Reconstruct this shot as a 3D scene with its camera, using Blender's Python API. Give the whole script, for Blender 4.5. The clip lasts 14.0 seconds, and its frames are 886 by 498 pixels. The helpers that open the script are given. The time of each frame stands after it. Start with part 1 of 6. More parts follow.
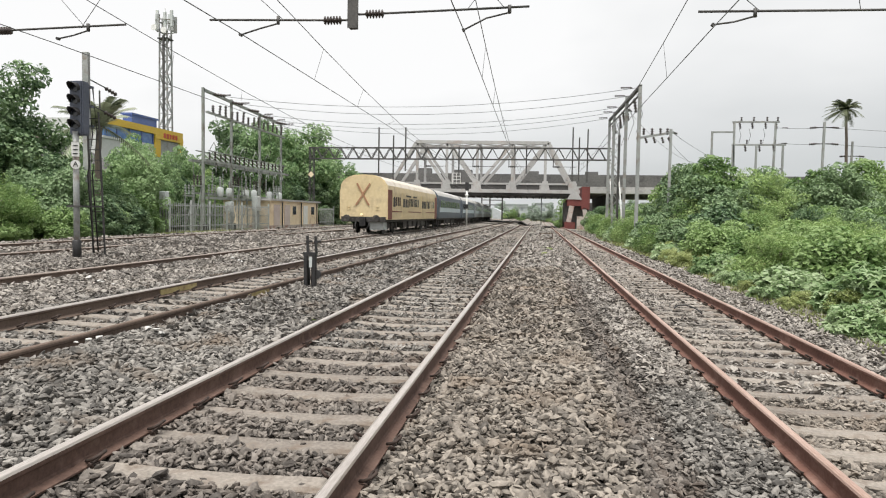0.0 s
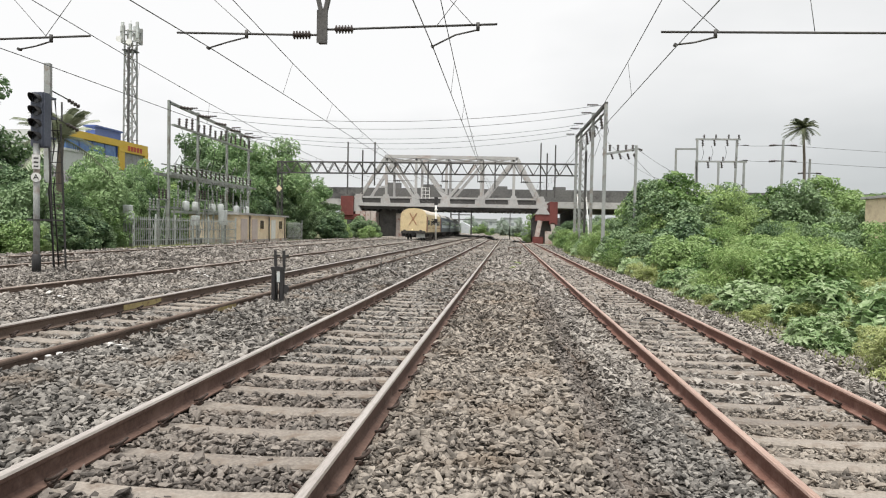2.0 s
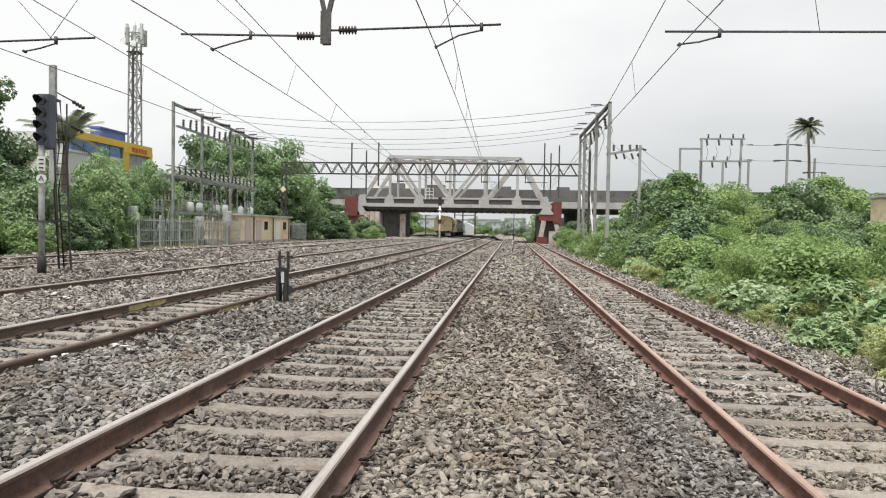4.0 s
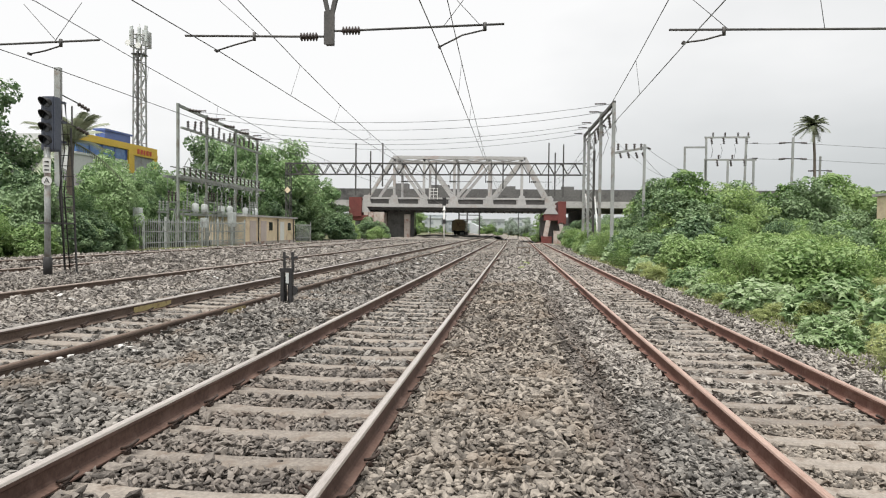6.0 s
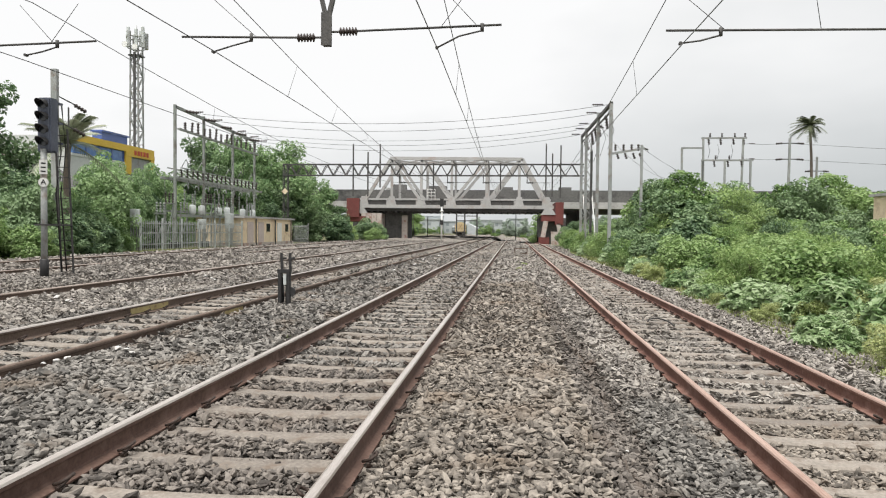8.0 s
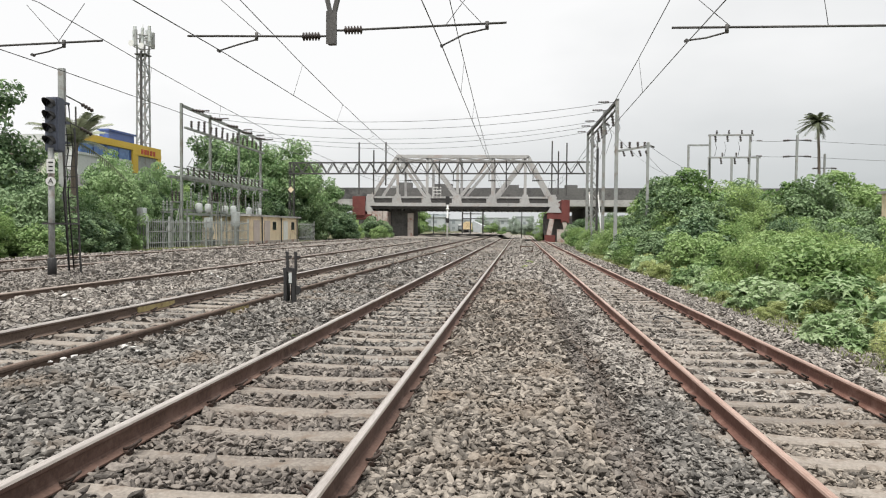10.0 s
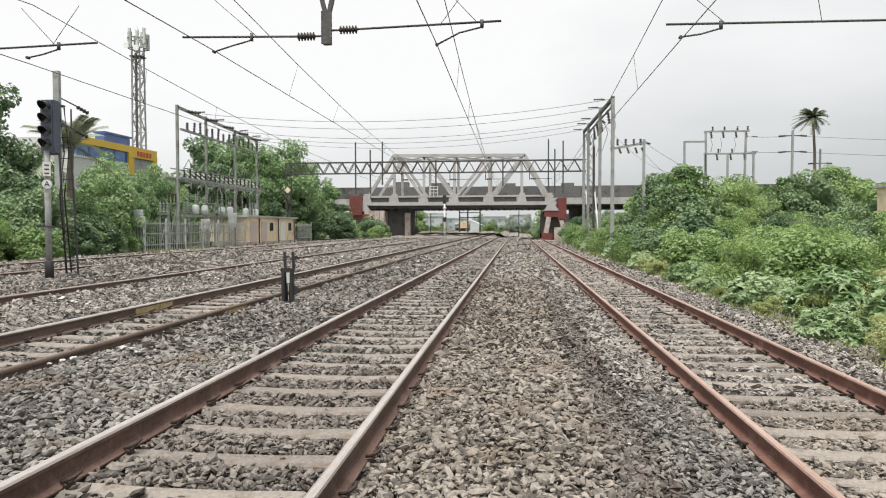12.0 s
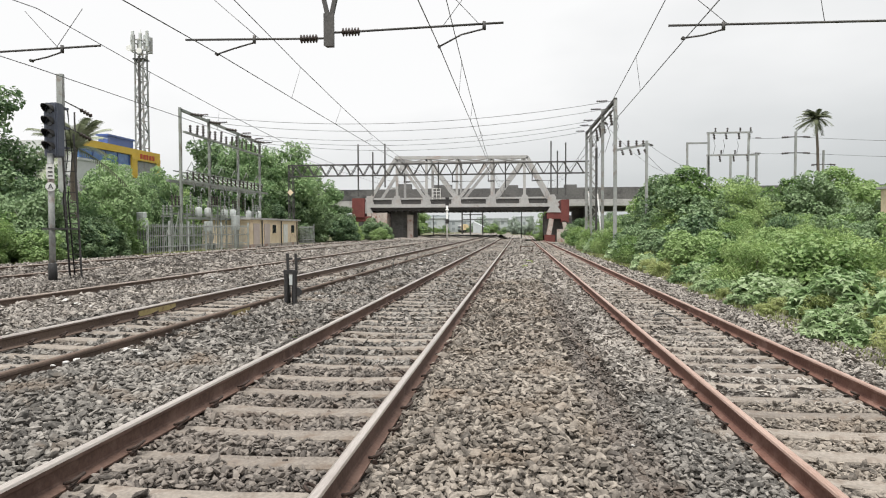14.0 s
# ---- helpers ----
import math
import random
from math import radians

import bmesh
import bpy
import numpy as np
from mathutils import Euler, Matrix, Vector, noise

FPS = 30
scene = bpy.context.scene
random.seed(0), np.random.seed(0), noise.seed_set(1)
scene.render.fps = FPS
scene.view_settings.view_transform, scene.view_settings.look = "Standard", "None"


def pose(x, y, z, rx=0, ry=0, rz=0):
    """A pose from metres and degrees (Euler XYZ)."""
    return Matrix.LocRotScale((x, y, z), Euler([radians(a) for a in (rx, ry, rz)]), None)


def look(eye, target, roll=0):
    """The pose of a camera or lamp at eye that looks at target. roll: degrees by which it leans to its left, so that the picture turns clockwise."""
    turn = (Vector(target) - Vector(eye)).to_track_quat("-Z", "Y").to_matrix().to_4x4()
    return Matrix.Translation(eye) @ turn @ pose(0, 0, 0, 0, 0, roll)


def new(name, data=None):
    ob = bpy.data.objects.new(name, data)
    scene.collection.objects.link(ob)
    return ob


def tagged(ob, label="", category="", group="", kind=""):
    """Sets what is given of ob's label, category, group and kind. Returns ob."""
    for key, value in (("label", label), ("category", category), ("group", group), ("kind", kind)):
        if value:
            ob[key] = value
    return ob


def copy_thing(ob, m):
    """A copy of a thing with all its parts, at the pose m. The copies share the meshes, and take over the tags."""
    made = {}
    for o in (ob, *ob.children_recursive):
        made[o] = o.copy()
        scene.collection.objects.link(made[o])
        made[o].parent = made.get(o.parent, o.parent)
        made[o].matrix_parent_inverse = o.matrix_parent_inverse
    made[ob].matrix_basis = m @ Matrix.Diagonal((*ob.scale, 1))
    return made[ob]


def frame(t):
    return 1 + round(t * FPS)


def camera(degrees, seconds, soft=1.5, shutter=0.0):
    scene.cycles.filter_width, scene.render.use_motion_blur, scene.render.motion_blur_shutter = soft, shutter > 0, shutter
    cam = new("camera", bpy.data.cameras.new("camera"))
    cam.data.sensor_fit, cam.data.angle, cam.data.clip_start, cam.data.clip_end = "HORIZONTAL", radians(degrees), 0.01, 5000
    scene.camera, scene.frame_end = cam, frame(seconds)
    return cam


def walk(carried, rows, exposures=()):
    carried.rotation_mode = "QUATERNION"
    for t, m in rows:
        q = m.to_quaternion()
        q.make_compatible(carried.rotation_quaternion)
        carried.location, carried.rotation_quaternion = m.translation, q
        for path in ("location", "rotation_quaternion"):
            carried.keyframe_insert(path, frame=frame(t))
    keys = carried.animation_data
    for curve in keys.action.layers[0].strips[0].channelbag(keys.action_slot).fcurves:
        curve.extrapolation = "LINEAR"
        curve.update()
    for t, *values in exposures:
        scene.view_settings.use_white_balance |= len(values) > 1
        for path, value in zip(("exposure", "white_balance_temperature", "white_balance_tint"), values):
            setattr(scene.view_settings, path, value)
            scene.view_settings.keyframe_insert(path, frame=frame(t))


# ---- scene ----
import itertools

cam = camera(66.9, 14.0, soft=1.1)
PATH = [
    (0, (-0.008, 0.001, 1.601), (-0.288, 1.978, 1.497), 1.0),
    (0.5, (0.007, -0.008, 1.602), (-0.218, 1.977, 1.514), 0.8),
    (1, (0.012, -0.024, 1.603), (-0.199, 1.964, 1.528), 1.0),
    (1.5, (0.004, -0.026, 1.604), (-0.193, 1.964, 1.545), 0.9),
    (2, (0.001, -0.034, 1.599), (-0.189, 1.956, 1.54), 1.1),
    (2.5, (0.011, -0.03, 1.598), (-0.18, 1.96, 1.535), 1.2),
    (3, (0.005, -0.039, 1.605), (-0.191, 1.951, 1.549), 1.0),
    (5.5, (-0.004, -0.021, 1.593), (-0.213, 1.967, 1.531), 1.0),
    (6, (0.0, -0.024, 1.598), (-0.215, 1.964, 1.54), 0.7),
    (6.5, (0.0, -0.024, 1.603), (-0.217, 1.963, 1.539), 0.6),
    (7, (0.008, -0.013, 1.592), (-0.209, 1.974, 1.524), 0.6),
    (7.5, (0.008, -0.024, 1.597), (-0.211, 1.963, 1.534), 0.7),
    (8, (-0.001, -0.016, 1.595), (-0.209, 1.973, 1.54), 0.6),
    (10.5, (0.018, -0.023, 1.605), (-0.213, 1.963, 1.543), 0.4),
    (11, (0.011, -0.033, 1.599), (-0.212, 1.954, 1.547), 0.0),
    (11.5, (0.017, -0.036, 1.589), (-0.202, 1.951, 1.532), -0.0),
    (12, (0.023, -0.048, 1.591), (-0.195, 1.939, 1.527), -0.1),
    (12.5, (0.016, -0.02, 1.6), (-0.209, 1.966, 1.533), 0.1),
    (13, (0.02, -0.04, 1.601), (-0.207, 1.947, 1.544), 0.2),
    (13.5, (0.015, -0.037, 1.59), (-0.211, 1.95, 1.53), -0.1),
    (14, (0.023, -0.045, 1.584), (-0.203, 1.942, 1.526), -0.2),
]
walk(cam, [(t, look(eye, target, roll)) for t, eye, target, roll in PATH])

# ---------------------------------------------------------------- world and light
world = bpy.data.worlds.new("overcast_sky")
scene.world = world
world.use_nodes = True
wn, wl = world.node_tree.nodes, world.node_tree.links
wn.clear()
w_out = wn.new("ShaderNodeOutputWorld")
w_bg = wn.new("ShaderNodeBackground")
w_sky = wn.new("ShaderNodeTexSky")
w_sky.sky_type = "NISHITA"
w_sky.sun_disc = False
w_sky.sun_elevation = radians(70)
w_sky.sun_rotation = radians(190)
w_co = wn.new("ShaderNodeTexCoord")
w_map = wn.new("ShaderNodeMapping")
w_map.inputs["Scale"].default_value = (1.0, 1.0, 2.6)
w_noise = wn.new("ShaderNodeTexNoise")
w_noise.inputs["Scale"].default_value = 1.7
w_noise.inputs["Detail"].default_value = 5
w_noise.inputs["Roughness"].default_value = 0.45
w_sep = wn.new("ShaderNodeSeparateXYZ")
w_grad = wn.new("ShaderNodeMath")          # thinner cloud towards the west and the zenith
w_grad.operation = "MULTIPLY_ADD"
w_grad.inputs[1].default_value = -0.42
w_add = wn.new("ShaderNodeMath")
w_add.operation = "MULTIPLY_ADD"
w_add.inputs[1].default_value = 1.5
w_add2 = wn.new("ShaderNodeMath")
w_add2.operation = "ADD"
w_ramp = wn.new("ShaderNodeValToRGB")
w_ramp.color_ramp.elements[0].position = 0.44
w_ramp.color_ramp.elements[0].color = (0.585, 0.61, 0.618, 1)
w_ramp.color_ramp.elements[1].position = 0.99
w_ramp.color_ramp.elements[1].color = (1.0, 1.0, 1.0, 1)
w_cloud = wn.new("ShaderNodeMixRGB")
w_cloud.inputs[0].default_value = 0.97
w_dim = wn.new("ShaderNodeMixRGB")
w_dim.blend_type = "MULTIPLY"
w_dim.inputs[0].default_value = 1.0
w_dim.inputs[2].default_value = (0.1, 0.1, 0.1, 1)
wl.new(w_co.outputs["Generated"], w_map.inputs["Vector"])
wl.new(w_map.outputs["Vector"], w_noise.inputs["Vector"])
wl.new(w_co.outputs["Generated"], w_sep.inputs[0])
wl.new(w_sep.outputs["X"], w_grad.inputs[0])
wl.new(w_noise.outputs["Fac"], w_grad.inputs[2])
wl.new(w_sep.outputs["Z"], w_add.inputs[0])
wl.new(w_grad.outputs[0], w_add.inputs[2])
wl.new(w_add.outputs[0], w_ramp.inputs["Fac"])
wl.new(w_sky.outputs["Color"], w_dim.inputs[1])
wl.new(w_dim.outputs["Color"], w_cloud.inputs[1])
wl.new(w_ramp.outputs["Color"], w_cloud.inputs[2])
wl.new(w_cloud.outputs["Color"], w_bg.inputs["Color"])
w_bg.inputs["Strength"].default_value = 1.0
wl.new(w_bg.outputs[0], w_out.inputs["Surface"])

sun = new("sun", bpy.data.lights.new("sun", "SUN"))
sun.data.energy = 4.5
sun.data.angle = radians(28)
sun.data.color = (1.0, 0.97, 0.92)
sun.matrix_world = look((-6, -34, 95), (0, 0, 0))
scene.view_settings.exposure = 0.0


# ---------------------------------------------------------------- materials
def nodes_of(name):
    m = bpy.data.materials.new(name)
    m.use_nodes = True
    n, l = m.node_tree.nodes, m.node_tree.links
    return m, n, l, n["Principled BSDF"]


def surface(name, dark, light, rough=0.8, metal=0.0, big=0.6, fine=14.0, bump=0.3, depth=0.01, stain=None, island=0.0, stretch=(1, 1, 1)):
    """A surface mottled at two scales, with fine relief; stain: a third colour in patches; island: change from piece to piece."""
    m, n, l, bsdf = nodes_of(name)
    co = n.new("ShaderNodeTexCoord")
    mp = n.new("ShaderNodeMapping")
    mp.inputs["Scale"].default_value = stretch
    l.new(co.outputs["Object"], mp.inputs["Vector"])
    a, b = n.new("ShaderNodeTexNoise"), n.new("ShaderNodeTexNoise")
    a.inputs["Scale"].default_value, b.inputs["Scale"].default_value = big, fine
    a.inputs["Detail"].default_value, b.inputs["Detail"].default_value = 4, 6
    for t in (a, b):
        l.new(mp.outputs["Vector"], t.inputs["Vector"])
    mixf = n.new("ShaderNodeMath")
    mixf.operation = "MULTIPLY_ADD"
    mixf.inputs[1].default_value = 0.5
    half = n.new("ShaderNodeMath")
    half.operation = "MULTIPLY"
    half.inputs[1].default_value = 0.5
    l.new(a.outputs["Fac"], half.inputs[0])
    l.new(b.outputs["Fac"], mixf.inputs[0])
    l.new(half.outputs[0], mixf.inputs[2])
    fac = mixf.outputs[0]
    if island:
        geo = n.new("ShaderNodeNewGeometry")
        inf = n.new("ShaderNodeObjectInfo")
        both = n.new("ShaderNodeMath")
        both.operation = "ADD"
        l.new(geo.outputs["Random Per Island"], both.inputs[0])
        l.new(inf.outputs["Random"], both.inputs[1])
        fr = n.new("ShaderNodeMath")
        fr.operation = "FRACT"
        l.new(both.outputs[0], fr.inputs[0])
        sh = n.new("ShaderNodeMath")
        sh.operation = "SUBTRACT"
        sh.inputs[1].default_value = 0.5
        l.new(fr.outputs[0], sh.inputs[0])
        ad = n.new("ShaderNodeMath")
        ad.operation = "MULTIPLY_ADD"
        ad.inputs[1].default_value = island
        l.new(sh.outputs[0], ad.inputs[0])
        l.new(fac, ad.inputs[2])
        fac = ad.outputs[0]
    ramp = n.new("ShaderNodeValToRGB")
    ramp.color_ramp.elements[0].position, ramp.color_ramp.elements[1].position = 0.34, 0.66
    ramp.color_ramp.elements[0].color, ramp.color_ramp.elements[1].color = (*dark, 1), (*light, 1)
    l.new(fac, ramp.inputs["Fac"])
    col = ramp.outputs["Color"]
    if stain:
        s = n.new("ShaderNodeTexNoise")
        s.inputs["Scale"].default_value, s.inputs["Detail"].default_value = big * 2.3, 7
        s.inputs["Roughness"].default_value = 0.65
        l.new(mp.outputs["Vector"], s.inputs["Vector"])
        sr = n.new("ShaderNodeValToRGB")
        sr.color_ramp.elements[0].position, sr.color_ramp.elements[1].position = 0.52, 0.68
        l.new(s.outputs["Fac"], sr.inputs["Fac"])
        mx = n.new("ShaderNodeMixRGB")
        mx.inputs[2].default_value = (*stain, 1)
        l.new(sr.outputs["Color"], mx.inputs[0])
        l.new(col, mx.inputs[1])
        col = mx.outputs["Color"]
    l.new(col, bsdf.inputs["Base Color"])
    bsdf.inputs["Roughness"].default_value, bsdf.inputs["Metallic"].default_value = rough, metal
    if bump:
        bp = n.new("ShaderNodeBump")
        bp.inputs["Strength"].default_value, bp.inputs["Distance"].default_value = bump, depth
        l.new(b.outputs["Fac"], bp.inputs["Height"])
        l.new(bp.outputs["Normal"], bsdf.inputs["Normal"])
    return m


def leafy(name, colours, trans=0.32, rough=0.55):
    """Leaves: a colour for each leaf out of a ramp, a clump-sized drift of it, and light through the blade."""
    m, n, l, bsdf = nodes_of(name)
    geo = n.new("ShaderNodeNewGeometry")
    co = n.new("ShaderNodeTexCoord")
    nz = n.new("ShaderNodeTexNoise")
    nz.inputs["Scale"].default_value = 1.1
    l.new(co.outputs["Object"], nz.inputs["Vector"])
    inf = n.new("ShaderNodeObjectInfo")
    a = n.new("ShaderNodeMath")
    a.operation = "MULTIPLY_ADD"
    a.inputs[1].default_value = 0.45
    l.new(geo.outputs["Random Per Island"], a.inputs[0])
    l.new(nz.outputs["Fac"], a.inputs[2])
    b = n.new("ShaderNodeMath")
    b.operation = "MULTIPLY_ADD"
    b.inputs[1].default_value = 0.5
    l.new(inf.outputs["Random"], b.inputs[0])
    l.new(a.outputs[0], b.inputs[2])
    ramp = n.new("ShaderNodeValToRGB")
    els = ramp.color_ramp.elements
    while len(els) < len(colours):
        els.new(0.5)
    for i, c in enumerate(colours):
        els[i].position = 0.42 + 0.75 * i / (len(colours) - 1) * 0.8
        els[i].color = (*c, 1)
    l.new(b.outputs[0], ramp.inputs["Fac"])
    l.new(ramp.outputs["Color"], bsdf.inputs["Base Color"])
    bsdf.inputs["Roughness"].default_value = rough
    tr = n.new("ShaderNodeBsdfTranslucent")
    l.new(ramp.outputs["Color"], tr.inputs["Color"])
    mx = n.new("ShaderNodeMixShader")
    mx.inputs[0].default_value = trans
    l.new(bsdf.outputs[0], mx.inputs[1])
    l.new(tr.outputs[0], mx.inputs[2])
    l.new(mx.outputs[0], n["Material Output"].inputs["Surface"])
    return m


def glow(name, colour, strength):
    m, n, l, bsdf = nodes_of(name)
    bsdf.inputs["Base Color"].default_value = (*colour, 1)
    bsdf.inputs["Emission Color"].default_value = (*colour, 1)
    bsdf.inputs["Emission Strength"].default_value = strength
    return m


def ballast_bed():
    """The bed under the loose stones: stone-sized cells, each of its own grey, with dark joints."""
    m, n, l, bsdf = nodes_of("ballast_bed")
    co = n.new("ShaderNodeTexCoord")
    v = n.new("ShaderNodeTexVoronoi")
    v.inputs["Scale"].default_value = 13
    l.new(co.outputs["Object"], v.inputs["Vector"])
    bw = n.new("ShaderNodeSeparateXYZ")
    l.new(v.outputs["Color"], bw.inputs[0])
    big = n.new("ShaderNodeTexNoise")
    big.inputs["Scale"].default_value = 1.4
    big.inputs["Detail"].default_value = 9
    big.inputs["Roughness"].default_value = 0.75
    l.new(co.outputs["Object"], big.inputs["Vector"])
    ad = n.new("ShaderNodeMath")
    ad.operation = "MULTIPLY_ADD"
    ad.inputs[1].default_value = 0.5
    l.new(bw.outputs["X"], ad.inputs[0])
    l.new(big.outputs["Fac"], ad.inputs[2])
    ramp = n.new("ShaderNodeValToRGB")
    e = ramp.color_ramp.elements
    e[0].position, e[0].color = 0.3, (0.06, 0.054, 0.048, 1)
    e[1].position, e[1].color = 1.0, (0.31, 0.28, 0.245, 1)
    l.new(ad.outputs[0], ramp.inputs["Fac"])
    l.new(ramp.outputs["Color"], bsdf.inputs["Base Color"])
    bsdf.inputs["Roughness"].default_value = 0.95
    bp = n.new("ShaderNodeBump")
    bp.invert = True
    bp.inputs["Strength"].default_value, bp.inputs["Distance"].default_value = 1.0, 0.05
    l.new(v.outputs["Distance"], bp.inputs["Height"])
    l.new(bp.outputs["Normal"], bsdf.inputs["Normal"])
    return m


M_BED = ballast_bed()
# Fines coloured extra dark: the shade in the gaps between stones is painted in.
M_FINES = surface("gap_shade_ballast_fines", (0.046, 0.040, 0.035), (0.15, 0.133, 0.116), 0.95, big=0.8, fine=25, bump=0.8, depth=0.02)
M_EARTH = surface("earth_and_weeds", (0.06, 0.07, 0.03), (0.16, 0.15, 0.08), 0.95, big=0.2, fine=5, bump=0.6, depth=0.05, stain=(0.07, 0.11, 0.03))
M_STONE_TAN = surface("tan_crushed_stone", (0.078, 0.068, 0.058), (0.315, 0.277, 0.236), 0.9, big=0.5, fine=30, bump=0.6, depth=0.008, stain=(0.21, 0.168, 0.13), island=0.34)
M_STONE_PALE = surface("pale_grey_crushed_stone", (0.115, 0.104, 0.094), (0.37, 0.34, 0.305), 0.9, big=0.5, fine=30, bump=0.6, depth=0.008, stain=(0.25, 0.22, 0.19), island=0.34)
# Serves oily in-track stone and the shade painted into the bank's trough.
M_STONE_OIL_SHADE = surface("oiled_and_bank_shade_stone", (0.058, 0.050, 0.044), (0.235, 0.207, 0.182), 0.85, big=0.5, fine=30, bump=0.6, depth=0.008, stain=(0.13, 0.10, 0.08), island=0.34)
M_STONE = surface("crushed_stone", (0.072, 0.067, 0.061), (0.295, 0.275, 0.25), 0.9, big=0.5, fine=30, bump=0.6, depth=0.008, stain=(0.17, 0.135, 0.105), island=0.34)
M_CONC = surface("weathered_sleeper_concrete", (0.145, 0.125, 0.107), (0.315, 0.28, 0.242), 0.92, big=2.0, fine=35, bump=0.6, depth=0.008, stain=(0.16, 0.125, 0.098), island=0.2)
M_RUST = surface("rusted_rail_side", (0.070, 0.040, 0.030), (0.155, 0.092, 0.070), 0.85, big=1.2, fine=30, bump=0.4, depth=0.004, stain=(0.20, 0.128, 0.10))
M_RUST_RED = surface("red_rusted_rail_side", (0.098, 0.043, 0.031), (0.19, 0.093, 0.068), 0.85, big=1.2, fine=30, bump=0.4, depth=0.004, stain=(0.24, 0.14, 0.11))
M_RUST_DARK = surface("grimy_rail_side", (0.075, 0.052, 0.040), (0.165, 0.118, 0.092), 0.85, big=1.2, fine=30, bump=0.4, depth=0.004)
M_HEAD = surface("worn_rail_head", (0.44, 0.39, 0.355), (0.66, 0.60, 0.555), 0.34, metal=0.65, big=1.5, fine=24, bump=0.1, depth=0.002, stretch=(8, 0.5, 8))
M_HEAD_RUST = surface("dull_rusty_rail_head", (0.33, 0.21, 0.165), (0.52, 0.38, 0.32), 0.5, metal=0.3, big=1.5, fine=24, bump=0.15, depth=0.002, stretch=(8, 0.5, 8))
M_HEAD_DARK = surface("dull_brown_rail_head", (0.30, 0.24, 0.20), (0.48, 0.40, 0.35), 0.5, metal=0.35, big=1.5, fine=24, bump=0.15, depth=0.002, stretch=(8, 0.5, 8))
M_CLIP = surface("rusty_spring_clip", (0.022, 0.016, 0.013), (0.075, 0.05, 0.04), 0.7, metal=0.3, big=9, fine=60, bump=0.2, depth=0.002)
M_GALV = surface("dull_galvanised_steel", (0.26, 0.275, 0.27), (0.42, 0.43, 0.42), 0.6, metal=0.4, big=0.8, fine=18, bump=0.1, depth=0.003, stain=(0.24, 0.2, 0.17))
M_DARKSTEEL = surface("dark_weathered_steel", (0.045, 0.045, 0.045), (0.11, 0.105, 0.10), 0.65, metal=0.3, big=1.5, fine=20, bump=0.1, depth=0.003)
M_BLACK = surface("black_paint", (0.012, 0.012, 0.013), (0.035, 0.033, 0.033), 0.55, big=2, fine=30, bump=0.15, depth=0.003)
M_WIRE = surface("dark_wire", (0.07, 0.07, 0.07), (0.12, 0.12, 0.12), 0.5, metal=0.5, big=1, fine=10, bump=0)
M_PORC = surface("brown_porcelain", (0.03, 0.022, 0.02), (0.06, 0.045, 0.04), 0.3, big=3, fine=20, bump=0)
M_BRIDGE = surface("pale_grey_bridge_paint", (0.33, 0.325, 0.32), (0.47, 0.465, 0.46), 0.65, big=0.25, fine=5, bump=0.12, depth=0.01, stain=(0.36, 0.30, 0.27))
# Near-black steel for the deck, its cross beams and the infill panels.
M_BRIDGE_UNDER = surface("near_black_bridge_steel", (0.03, 0.03, 0.03), (0.085, 0.08, 0.078), 0.8, big=0.3, fine=5, bump=0.1)
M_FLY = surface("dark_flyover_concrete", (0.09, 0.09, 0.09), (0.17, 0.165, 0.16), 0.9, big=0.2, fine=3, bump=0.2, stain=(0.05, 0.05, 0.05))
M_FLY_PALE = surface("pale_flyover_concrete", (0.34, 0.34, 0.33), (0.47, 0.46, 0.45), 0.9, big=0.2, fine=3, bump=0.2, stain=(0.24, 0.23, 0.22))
M_BRICK = surface("red_painted_masonry", (0.11, 0.030, 0.027), (0.19, 0.055, 0.048), 0.85, big=0.5, fine=8, bump=0.3, stain=(0.13, 0.05, 0.04))
M_PIER = surface("stained_pier_plaster", (0.34, 0.29, 0.26), (0.55, 0.50, 0.46), 0.9, big=0.5, fine=8, bump=0.25, stain=(0.28, 0.13, 0.10))
M_YELLOW = surface("cream_yellow_coach_paint", (0.58, 0.462, 0.265), (0.70, 0.575, 0.35), 0.5, big=0.5, fine=6, bump=0.05, stain=(0.47, 0.37, 0.23))
M_ROOF_CREAM = surface("dusty_cream_roof", (0.56, 0.50, 0.42), (0.68, 0.62, 0.54), 0.6, big=0.4, fine=5, bump=0.05, stain=(0.42, 0.36, 0.27))
M_YARD = surface("weathered_greenish_steel", (0.215, 0.235, 0.215), (0.37, 0.395, 0.365), 0.65, metal=0.3, big=0.8, fine=18, bump=0.1, depth=0.003, stain=(0.17, 0.15, 0.125))
M_MAROON = surface("maroon_brown_paint", (0.16, 0.045, 0.03), (0.24, 0.075, 0.05), 0.5, big=1, fine=8, bump=0.05)
M_FADED = surface("faded_red_brown_paint", (0.30, 0.15, 0.085), (0.42, 0.24, 0.135), 0.6, big=2, fine=12, bump=0.05)
M_ROOF = surface("dusty_grey_coach_roof", (0.42, 0.41, 0.39), (0.55, 0.54, 0.52), 0.6, big=0.4, fine=5, bump=0.05, stain=(0.34, 0.31, 0.28))
M_BLUE = surface("deep_blue_coach_paint", (0.075, 0.096, 0.122), (0.115, 0.138, 0.165), 0.45, big=0.6, fine=6, bump=0.05)
M_PALEBLUE = surface("pale_blue_coach_band", (0.44, 0.52, 0.56), (0.56, 0.63, 0.66), 0.45, big=0.6, fine=6, bump=0.05)
M_GREY_COACH = surface("silver_grey_coach_paint", (0.24, 0.26, 0.27), (0.36, 0.38, 0.39), 0.45, big=0.6, fine=6, bump=0.05)
